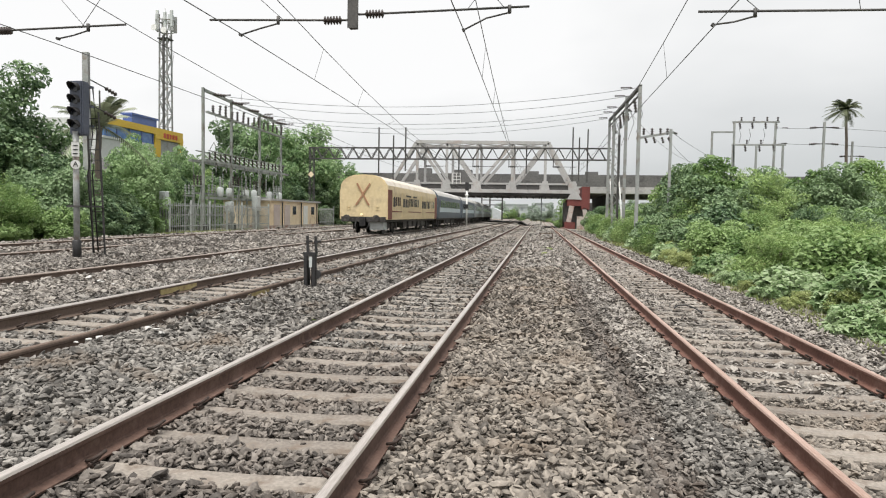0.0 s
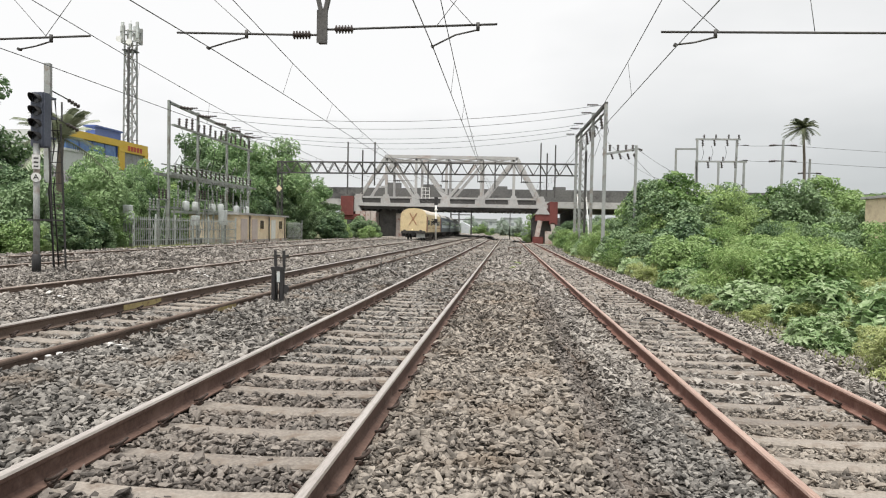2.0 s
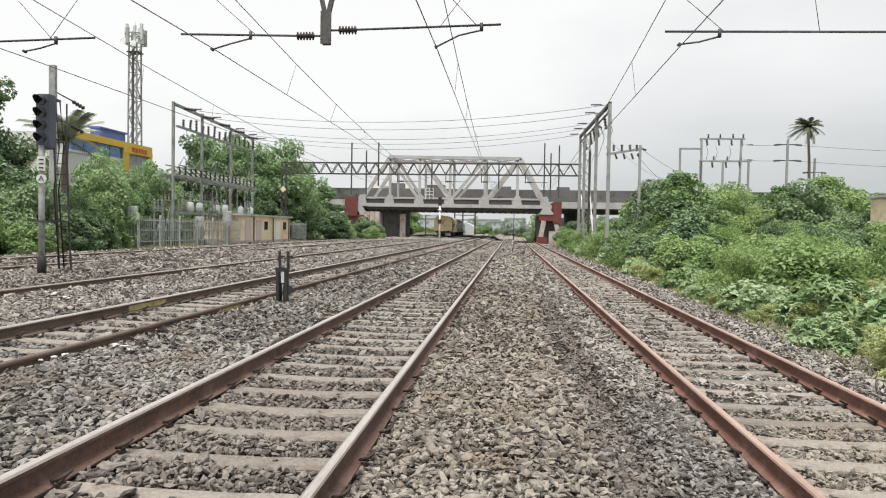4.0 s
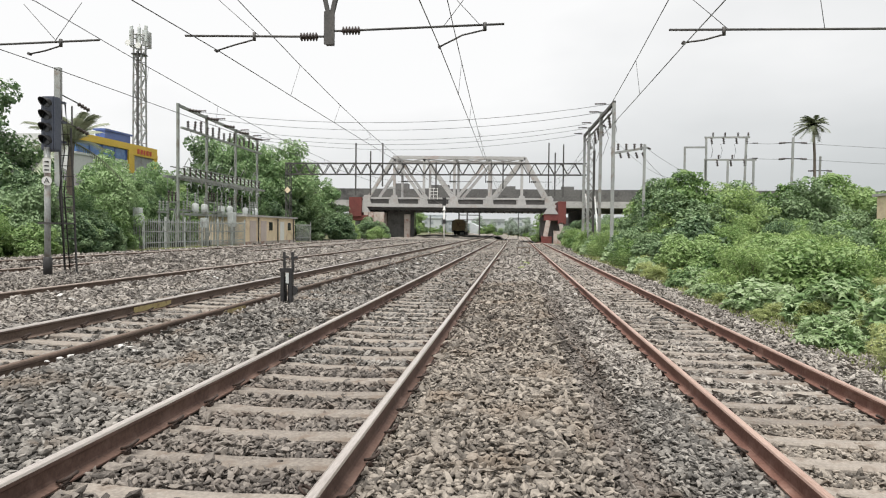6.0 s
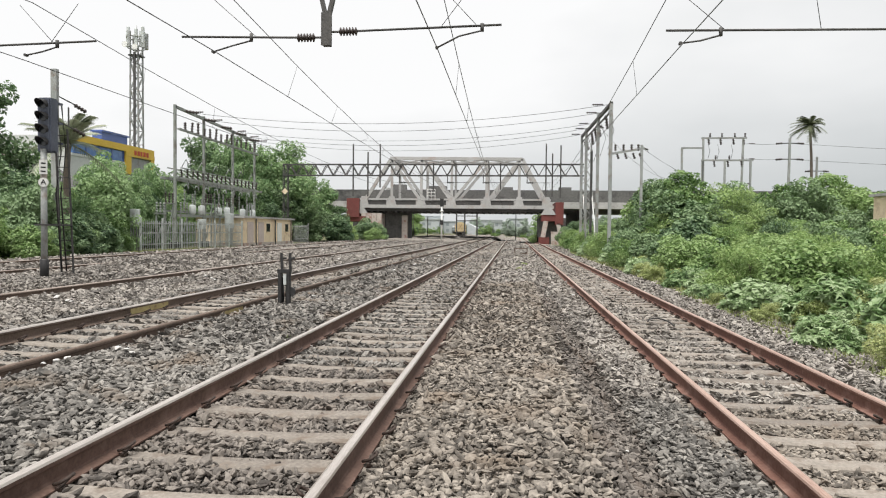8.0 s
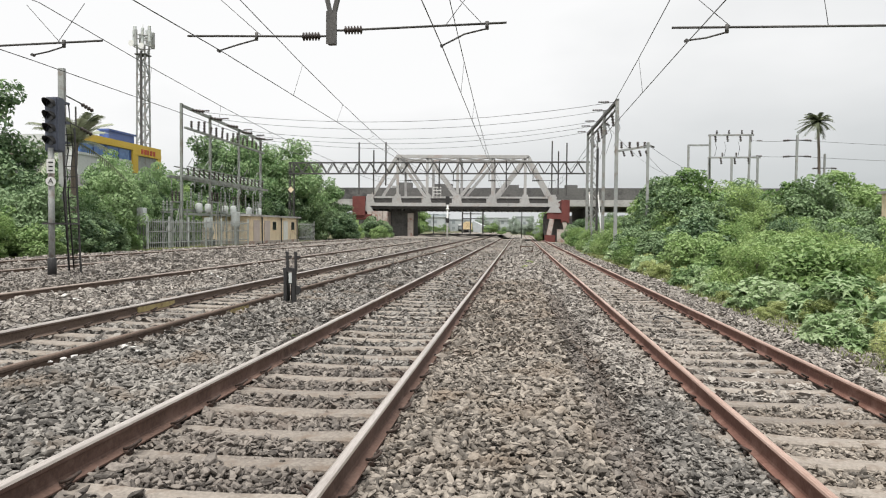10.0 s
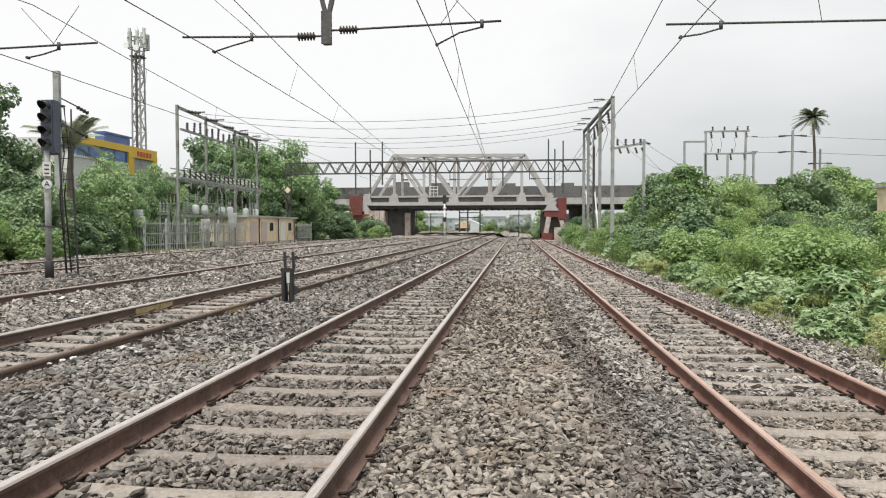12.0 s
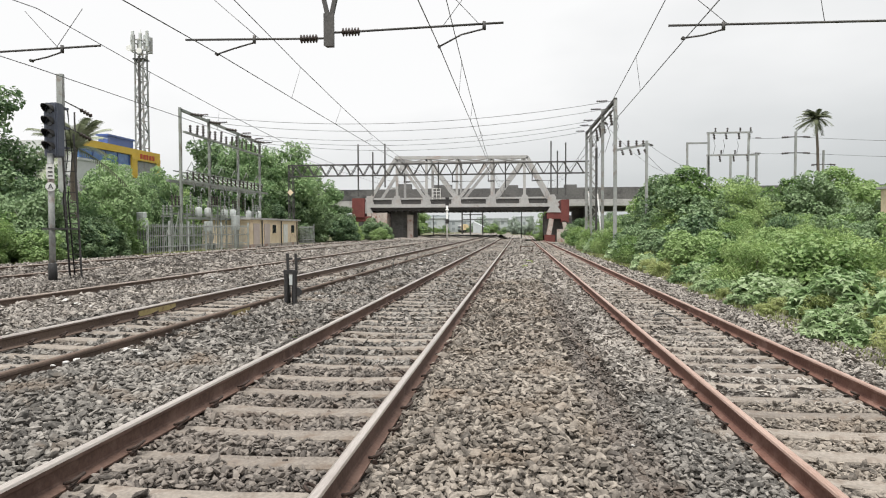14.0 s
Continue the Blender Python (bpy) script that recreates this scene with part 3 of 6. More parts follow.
# The strips from x 0.62 to 1.2 carry the bank's shade in their colour.
for args in ((1, -6.8, -2.75, 2.8, 7.6, 1100, 0.0258, ICO_V, ICO_F, M_STONE), (9, -2.75, -1.2, 2.8, 7.6, 1350, 0.0228, ICO_V, ICO_F, M_STONE_OIL_SHADE), (5, -1.2, 0.62, 2.8, 7.6, 1350, 0.0228, ICO_V, ICO_F, M_STONE_TAN), (16, 0.62, 1.2, 2.8, 7.6, 1350, 0.0228, ICO_V, ICO_F, M_STONE_OIL_SHADE), (17, 1.2, 2.05, 2.8, 7.6, 1350, 0.0228, ICO_V, ICO_F, M_STONE), (20, 2.05, 3.95, 2.8, 7.6, 1350, 0.0228, ICO_V, ICO_F, M_STONE_TAN), (15, 3.95, 5.6, 2.8, 7.6, 1350, 0.0228, ICO_V, ICO_F, M_STONE_PALE),
             (2, -8, -2.75, 7.6, 19, 620, 0.035, OCTA_V, OCTA_F, M_STONE), (11, -16, -8, 7.6, 19, 540, 0.036, OCTA_V, OCTA_F, M_STONE_PALE), (10, -2.75, -1.2, 7.6, 19, 620, 0.033, OCTA_V, OCTA_F, M_STONE), (6, -1.2, 0.62, 7.6, 19, 620, 0.035, OCTA_V, OCTA_F, M_STONE_TAN), (18, 0.62, 1.2, 7.6, 19, 620, 0.035, OCTA_V, OCTA_F, M_STONE_OIL_SHADE), (19, 1.2, 3.95, 7.6, 19, 620, 0.035, OCTA_V, OCTA_F, M_STONE_PALE), (13, 3.95, 7.5, 7.6, 19, 620, 0.035, OCTA_V, OCTA_F, M_STONE_PALE),
             (3, -8, -1.2, 19, 48, 160, 0.052, OCTA_V, OCTA_F, M_STONE), (12, -21.5, -8, 19, 48, 160, 0.052, OCTA_V, OCTA_F, M_STONE_PALE), (7, -1.2, 3.95, 19, 48, 160, 0.052, OCTA_V, OCTA_F, M_STONE_PALE), (14, 3.95, 7.5, 19, 48, 160, 0.052, OCTA_V, OCTA_F, M_STONE_PALE),
             (4, -21.5, 7, 48, 95, 20, 0.08, OCTA_V, OCTA_F, M_STONE), (8, -6.8, -1.2, -4.0, 2.8, 420, 0.036, OCTA_V, OCTA_F, M_STONE), (21, -1.2, 0.62, -4.0, 2.8, 420, 0.036, OCTA_V, OCTA_F, M_STONE_TAN), (22, 0.62, 1.2, -4.0, 2.8, 420, 0.036, OCTA_V, OCTA_F, M_STONE_OIL_SHADE), (23, 1.2, 5.6, -4.0, 2.8, 420, 0.036, OCTA_V, OCTA_F, M_STONE_TAN)):
    tagged(new("ballast_stones", stones(*args)), "loose tan crushed stone ballast beside the rails" if args[-1] is M_STONE_TAN else "dark crushed stone ballast, oiled in the track, shade-coloured on the bank" if args[-1] is M_STONE_OIL_SHADE else "pale grey crushed stone beside the outer tracks" if args[-1] is M_STONE_PALE else "loose grey crushed stone ballast between the rails", "ballast", kind="stuff")


# ---------------------------------------------------------------- the train
def coach_section(w=1.62, z0=1.02, side=2.85, top=3.98, n=10):
    pts = [(-w, z0), (-w, side)]
    for i in range(n + 1):
        a = math.pi - math.pi * i / n
        pts.append((w * math.copysign(abs(math.cos(a)) ** 0.75, math.cos(a)), side + (top - side) * math.sin(a) ** 0.8))
    return pts + [(w, side), (w, z0)]


def hull(bm, pts, y0, y1, roof_from=3.05):
    """The body shell; the faces above roof_from take the second material."""
    a, b = [bm.verts.new((x, y0, z)) for x, z in pts], [bm.verts.new((x, y1, z)) for x, z in pts]
    n = len(pts)
    for i in range(n):
        j = (i + 1) % n
        f = bm.faces.new((a[i], a[j], b[j], b[i]))
        f.material_index = 1 if min(pts[i][1], pts[j][1]) > roof_from else 0
    bm.faces.new(a)
    bm.faces.new(b[::-1])
    return bm


def bogie(parent, y):
    bm = B()
    for s in (-1, 1):
        box(bm, s * 1.02 - 0.08, s * 1.02 + 0.08, y - 1.9, y + 1.9, 0.45, 0.72)
        for d in (-1.4, 0, 1.4):
            box(bm, s * 1.1 - 0.1, s * 1.1 + 0.1, y + d - 0.2, y + d + 0.2, 0.35, 0.8)
    box(bm, -1.0, 1.0, y - 0.3, y + 0.3, 0.5, 0.95)
    part("bogie", bm, M_UNDER, parent)
    for d in (-1.45, 1.45):
        bm = B()
        for s in (-1, 1):
            tube(bm, [(s * 0.80, y + d, 0.457), (s * 0.93, y + d, 0.457)], 0.457, 18)
        tube(bm, [(-0.8, y + d, 0.457), (0.8, y + d, 0.457)], 0.08, 8)
        part("wheelset", bm, M_UNDER, parent)


def coach(label, side, band, roof, kind):
    """A 21.3 m coach; its rear face at y = 0, running towards +y; the origin on the rail heads."""
    c = thing("railway_coach", label, "railway coach", "coaches of the train")
    L = 21.34
    bm = hull(B(), coach_section(), 0.0, L)
    bmesh.ops.recalc_face_normals(bm, faces=bm.faces)
    edges = [e for e in bm.edges if len(e.link_faces) == 2 and abs(abs(e.link_faces[0].normal.y) - abs(e.link_faces[1].normal.y)) > 0.9]
    bmesh.ops.bevel(bm, geom=edges, offset=0.07, segments=2, affect="EDGES")
    part("body", bm, [side, roof], c)
    bm = B()
    box(bm, -1.45, 1.45, 0.1, L - 0.1, 0.86, 1.03)
    for y in (6.5, 8.6, 10.4, 12.6, 14.2):
        box(bm, -1.35, 1.35, y, y + 1.3, 0.42, 0.9)
    part("underframe", bm, M_UNDER, c)
    bogie(c, 3.3)
    bogie(c, L - 3.3)
    for s in (-1, 1):
        for y, d in ((-0.62, 0.62), (L, 0.5)):
            bm = B()
            tube(bm, [(s * 0.98, y + d, 1.1), (s * 0.98, y + d * 0.25, 1.1), (s * 0.98, y + d * 0.2, 1.1), (s * 0.98, y, 1.1)], [0.11, 0.11, 0.23, 0.23], 12)
            part("buffer", bm, M_UNDER, c)
    for s in (-1, 1):
        x = s * 1.62
        if kind == "van":
            for y in (0.08, L - 1.3):
                part("door", box(B(), x - 0.02, x + 0.02, y, y + 1.2, 1.05, 3.0), M_MAROON, c, "maroon end door")
            for y in (4.6, 12.6):
                bm = box(B(), x - 0.02, x + 0.03, y, y + 2.3, 1.15, 2.95)
                part("sliding_door", bm, side, c)
            for i, y in enumerate((1.9, 2.5, 3.1, 3.7, 7.4, 8.0, 8.6, 9.2, 9.8, 10.4, 11.0, 15.4, 17.0, 18.2, 19.0)):
                part("window", box(B(), x - 0.02, x + 0.022, y, y + 0.33, 1.98, 2.58), M_GLASS, c, "small dark barred window")
            for y, w in ((1.75, 0.5), (4.9, 0.7), (5.75, 0.6), (6.5, 0.5), (12.9, 0.8), (13.8, 0.6), (14.5, 0.5), (16.0, 0.6)):
                part("lettering_bar", box(B(), x - 0.02, x + 0.034, y, y + w, 1.9, 2.5), M_UNDER, c, "dark painted lettering as bars")
            for y, w in ((6.0, 2.0), (9.0, 1.4)):
                part("lettering_bar", box(B(), x - 0.02, x + 0.034, y, y + w, 2.68, 2.80), M_UNDER, c, "dark painted lettering as bars")
            part("stripe", box(B(), x - 0.02, x + 0.024, 1.4, L - 1.4, 1.54, 1.61), M_MAROON, c, "thin brown waist stripe")
        else:
            part("band", box(B(), x - 0.02, x + 0.014, 1.35, L - 1.35, 1.66, 2.12), band, c, "pale band below the windows")
            for y in (0.12, L - 1.25):
                part("door", box(B(), x - 0.02, x + 0.02, y, y + 1.1, 1.05, 2.95), side, c)
            for i in range(10):
                y = 1.9 + i * 1.76
                bm = box(B(), x - 0.02, x + 0.024, y, y + 1.25, 2.14, 2.86)
                for k in range(3):
                    box(bm, x - 0.02, x + 0.034, y, y + 1.25, 2.3 + k * 0.2, 2.33 + k * 0.2)
                part("window", bm, M_GLASS, c)
    if kind == "van":
        bm = B()
        beam(bm, (-0.52, -0.018, 1.95), (0.42, -0.018, 3.38), 0.06, 0.11)
        beam(bm, (0.36, -0.022, 1.95), (-0.46, -0.022, 3.38), 0.06, 0.11)
        part("tail_cross", bm, M_FADED, c, "faded red painted cross")
        part("tail_lamp", tube(B(), [(-0.12, -0.12, 1.35), (-0.12, 0.02, 1.35)], 0.075, 12), glow("tail_lamp_glow", (1.0, 0.8, 0.5), 0.45), c, "small lit tail lamp")
        for x, z in ((-1.0, 1.75), (0.95, 1.75)):
            bm = B()
            for a, b, cc, d in ((-.13, .13, -.1, -.07), (-.13, .13, .07, .1), (-.13, -.1, -.1, .1), (.1, .13, -.1, .1)):
                box(bm, x + a, x + b, -0.03, 0.02, z + cc, z + d)
            part("lamp_bracket", bm, side, c)
        bm = B()
        tube(bm, [(0, -0.5, 1.06), (0, 0.2, 1.06)], 0.09, 8)
        box(bm, -0.18, 0.18, -0.35, -0.1, 0.6, 1.2)
        tube(bm, [(-0.45, 0.0, 1.0), (-0.5, -0.25, 0.65), (-0.4, -0.3, 0.35)], 0.04, 6)
        tube(bm, [(0.4, 0.0, 1.0), (0.42, -0.2, 0.7), (0.3, -0.3, 0.4)], 0.04, 6)
        part("coupling", bm, M_BLACK, c)
        part("battery_box", box(B(), 0.35, 1.3, 0.3, 1.2, 0.35, 0.95), M_BOX, c, "dusty pale box under the floor")
        part("headstock", box(B(), -1.5, 1.5, -0.03, 0.12, 0.88, 1.2), M_UNDER, c)
    else:
        bm = B()
        for s in (-0.75, 0.75):
            box(bm, s - 0.08, s + 0.08, L, L + 0.45, 1.1, 3.3)
        box(bm, -0.83, 0.83, L, L + 0.45, 3.2, 3.4)
        part("gangway", bm, M_BLACK, c)
    return c


def place_coaches():
    van = coach("cream yellow luggage van with faded red cross on its end", M_YELLOW, M_MAROON, M_ROOF_CREAM, "van")
    blue = coach("deep blue passenger coach with a pale waist band", M_BLUE, M_PALEBLUE, M_ROOF, "seat")
    grey = coach("silver grey passenger coach with dark windows", M_GREY_COACH, M_PALEBLUE, M_ROOF, "seat")
    train = [van, blue]
    for i in range(7):
        train.append(copy_thing(blue if i in (0, 4) else grey, Matrix()))
    train.append(grey)
    return train


COACHES = place_coaches()
SPEED = 19.5
REAR_AT_START = 43.0


def coach_rows(i):
    rows = []
    for k in range(29):
        t = k * 0.5
        y = REAR_AT_START + SPEED * t + i * 22.3
        ya, yb = y + 3.3, y + 18.0
        xa, xb = C3 + float(bend(ya)), C3 + float(bend(yb))
        yaw = math.degrees(math.atan2(xa - xb, yb - ya))
        rows.append((t, pose(xa - (xb - xa) * 3.3 / 14.7, y, 0.14, 0, 0, yaw)))
    return rows


# ---------------------------------------------------------------- the truss bridge
BY = 118.0


def truss(b, y):
    """One side truss: bottom chord with panels, inclined end posts, top chord, posts and diagonals."""
    zt, zb = 14.2, 6.9
    nodes = (-26.6, -21.6, -16.3, -10.9, -4.75, 0.95, 5.7)
    tops = (-21.6, -19.0, -15.9, -10.3, -4.6, 1.3)
    part("bottom_chord", box(B(), -27.9, 6.9, y - 0.25, y + 0.25, 5.55, 6.1), M_BRIDGE, b)
    part("guard_rail", box(B(), -27.4, 6.4, y - 0.12, y + 0.12, 6.95, 7.25), M_BRIDGE, b)
    part("top_chord", beam(B(), (-21.9, y, zt + 0.15), (1.5, y, zt - 0.05), 0.5, 0.55), M_BRIDGE, b)
    for p, q in (((-27.0, y, 6.0), (-21.8, y, zt)), ((6.0, y, 6.0), (1.4, y, zt))):
        part("end_post", beam(B(), p, q, 0.5, 0.55), M_BRIDGE, b)
    for x in nodes:
        bm = B()
        lo = [bm.verts.new((x + dx, yy, z)) for yy in (y - 0.28, y + 0.28) for dx, z in ((-0.95, 5.55), (0.95, 5.55), (0.45, 7.6), (-0.45, 7.6))]
        for f in ((0, 1, 2, 3), (7, 6, 5, 4), (0, 4, 5, 1), (1, 5, 6, 2), (2, 6, 7, 3), (3, 7, 4, 0)):
            bm.faces.new([lo[i] for i in f])
        part("gusset_plate", bm, M_BRIDGE, b)
    for x in (-21.6, -16.3, -10.9, -4.75, 0.95):
        part("post", box(B(), x - 0.22, x + 0.22, y - 0.18, y + 0.18, 7.0, zt), M_BRIDGE, b)
    for xa, xb in ((-21.6, -16.5), (-16.3, -11.1), (-4.75, -10.6), (0.95, -4.4)):
        part("diagonal", beam(B(), (xa, y, zt - 0.1), (xb, y, 7.0), 0.36, 0.5), M_BRIDGE, b)


def build_bridge():
    b = thing("truss_bridge", "pale grey painted steel truss bridge over the tracks", "bridge")
    truss(b, BY)
    truss(b, BY + 8.5)
    for x in (-21.6, -16.3, -10.9, -4.75, 0.95):
        part("top_strut", beam(B(), (x, BY, 14.25), (x, BY + 8.5, 14.25), 0.35, 0.4), M_BRIDGE, b)
    xs = (-21.6, -16.3, -10.9, -4.75, 0.95)
    for xa, xb in zip(xs, xs[1:]):
        part("top_bracing", beam(B(), (xa, BY, 14.1), (xb, BY + 8.5, 14.1), 0.2, 0.2), M_BRIDGE, b)
        part("top_bracing", beam(B(), (xb, BY, 14.1), (xa, BY + 8.5, 14.1), 0.2, 0.2), M_BRIDGE, b)
    bm = B()
    for x in (-21.6, 0.95):
        for k in range(3):
            beam(bm, (x, BY + 0.3, 12.6 - k * 0.5), (x, BY + 8.2, 12.6 - k * 0.5), 0.12, 0.12)
    part("portal_bracing", bm, M_BRIDGE, b)
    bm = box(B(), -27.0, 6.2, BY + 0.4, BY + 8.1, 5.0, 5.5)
    part("deck", bm, M_BRIDGE_UNDER, b, "dark underside of the deck")
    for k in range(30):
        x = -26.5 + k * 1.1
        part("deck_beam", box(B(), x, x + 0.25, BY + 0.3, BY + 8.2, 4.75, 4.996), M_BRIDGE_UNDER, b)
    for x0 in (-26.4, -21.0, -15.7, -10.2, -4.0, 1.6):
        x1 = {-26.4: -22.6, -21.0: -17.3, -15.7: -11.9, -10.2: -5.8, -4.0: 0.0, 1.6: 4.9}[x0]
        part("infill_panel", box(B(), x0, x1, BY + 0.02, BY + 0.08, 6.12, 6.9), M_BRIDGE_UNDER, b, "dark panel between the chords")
    for x in (-27.2, 6.0):
        bm = B()
        lo = [bm.verts.new((x + dx, yy, z)) for yy in (BY - 0.4, BY + 0.4) for dx, z in ((-1.3, 4.5), (1.3, 4.5), (0.6, 5.55), (-0.6, 5.55))]
        for f in ((0, 1, 2, 3), (7, 6, 5, 4), (0, 4, 5, 1), (1, 5, 6, 2), (2, 6, 7, 3), (3, 7, 4, 0)):
            bm.faces.new([lo[i] for i in f])
        part("bearing", bm, M_BRIDGE, b)
    # a ladder frame seen on the bridge
    bm = B()
    for x in (-15.2, -14.5, -13.8):
        beam(bm, (x, BY - 0.4, 6.9), (x, BY - 0.4, 8.9), 0.08, 0.08)
    for z in (7.7, 8.3, 8.85):
        beam(bm, (-15.25, BY - 0.4, z), (-13.75, BY - 0.4, z), 0.08, 0.1)
    part("sign_frame", bm, M_WHITE, b, "white pipe frame on the chord")

    p = thing("bridge_pier", "red and plastered masonry pier under the bridge end", "bridge pier", "bridge piers", "structure")
    part("red_wall", box(B(), -29.6, -27.35, BY - 0.9, BY + 9, 3.8, 7.2), M_BRICK, p)
    part("red_base", box(B(), -30.4, -26.2, BY - 0.6, BY + 9, 3.1, 4.0), M_BRICK, p)
    for x in (-27.0, -26.05, -25.1, -24.15):
        part("column", box(B(), x, x + 0.8, BY - 0.5, BY + 0.4, 0.0, 4.6), M_PIER, p)
    part("face", box(B(), -27.0, -23.4, BY - 0.3, BY + 3.0, 0.0, 4.5), M_PIER, p)
    part("footing", box(B(), -27.5, -23.4, BY - 0.9, BY + 9, -0.2, 1.1), M_BRICK, p)
    part("inner_wall", box(B(), -23.3, -19.2, BY + 3.0, BY + 8.6, -0.2, 5.0), M_FLY, p, "dark inner wall")
    part("wall_end", box(B(), -20.1, -19.1, BY + 2.0, BY + 3.0, -0.2, 4.3), M_PIER, p)
    p = thing("bridge_pier", "red brick pier with a plastered opening under the bridge", "bridge pier", "bridge piers", "structure")
    part("red_wall", box(B(), 7.2, 8.6, BY - 0.4, BY + 9, 2.8, 6.7), M_BRICK, p)
    part("red_cap", box(B(), 4.8, 7.2, BY - 0.3, BY + 9, 3.4, 4.5), M_BRICK, p)
    part("raking_column", beam(B(), (5.1, BY, 0.6), (5.6, BY, 3.4), 0.9, 0.8), M_PIER, p)
    part("raking_column", beam(B(), (8.2, BY, 0.6), (7.7, BY, 3.0), 0.8, 0.7), M_PIER, p)
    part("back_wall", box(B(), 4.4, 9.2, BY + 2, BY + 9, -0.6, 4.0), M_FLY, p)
    part("footing", box(B(), 4.4, 6.2, BY - 0.8, BY + 9, -0.9, 0.6), M_BRICK, p)
    part("white_block", box(B(), 6.4, 7.9, BY - 3.0, BY - 1.8, -0.6, 1.6), M_PIER, p)

    f = thing("road_flyover", "dark concrete road flyover behind the truss bridge", "flyover", kind="structure")
    part("deck", box(B(), -120, 120, 138, 186, 6.3, 7.6), M_FLY_PALE, f)
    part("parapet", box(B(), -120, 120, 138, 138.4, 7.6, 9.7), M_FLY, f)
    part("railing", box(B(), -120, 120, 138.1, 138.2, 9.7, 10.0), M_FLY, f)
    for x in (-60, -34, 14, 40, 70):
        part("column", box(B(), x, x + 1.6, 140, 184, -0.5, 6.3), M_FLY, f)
    for x, w, h in ((-26.4, 3.0, 11.5), (-18.7, 4.2, 11.2), (-3.4, 3.2, 11.0), (9.5, 2.6, 11.0)):
        v = thing("lorry", "grey boxy lorry standing on the flyover", "lorry", "vehicles on the flyover")
        part("cargo_box", box(B(), x, x + w, 144, 146.3, 8.4, h), M_FLY, v)
        part("chassis", box(B(), x - 0.9, x + w, 144.2, 146.1, 7.95, 8.4), M_UNDER, v)
        part("cab", box(B(), x - 1.3, x - 0.1, 144.1, 146.2, 8.2, h - 0.7), M_FLY_PALE, v)
        for dx in (-0.6, w - 0.9):
            part("wheel", tube(B(), [(x + dx, 144.0, 7.98), (x + dx, 146.3, 7.98)], 0.42, 12), M_BLACK, v)


build_bridge()


# ---------------------------------------------------------------- overhead line
PY, QY = 15.0, 75.0
CONTACT, CATENARY = 5.66, 6.92


def lattice(bm, x0, x1, y, z0, z1, step, chord=0.12, web=0.08):
    beam(bm, (x0, y, z0), (x1, y, z0 - 0.0), chord, chord)
    beam(bm, (x0, y, z1), (x1, y, z1), chord, chord)
    n = int((x1 - x0) / step)
    for i in range(n):
        a, c = x0 + i * step, x0 + (i + 1) * step
        beam(bm, (a, y, z0), ((a + c) / 2, y, z1), web, web)
        beam(bm, ((a + c) / 2, y, z1), (c, y, z0), web, web)


def lattice_mast(bm, x, y, z0, z1, w=0.4):
    for dx in (-w / 2, w / 2):
        for dy in (-w / 2, w / 2):
            beam(bm, (x + dx, y + dy, z0), (x + dx, y + dy, z1), 0.07, 0.07)
    n = max(2, int((z1 - z0) / 0.6))
    for i in range(n):
        a, b = z0 + (z1 - z0) * i / n, z0 + (z1 - z0) * (i + 1) / n
        s = 1 if i % 2 else -1
        for dy in (-w / 2, w / 2):
            beam(bm, (x - s * w / 2, y + dy, a), (x + s * w / 2, y + dy, b), 0.04, 0.04)
        for dx in (-w / 2, w / 2):
            beam(bm, (x + dx, y - s * w / 2, a), (x + dx, y + s * w / 2, b), 0.04, 0.04)


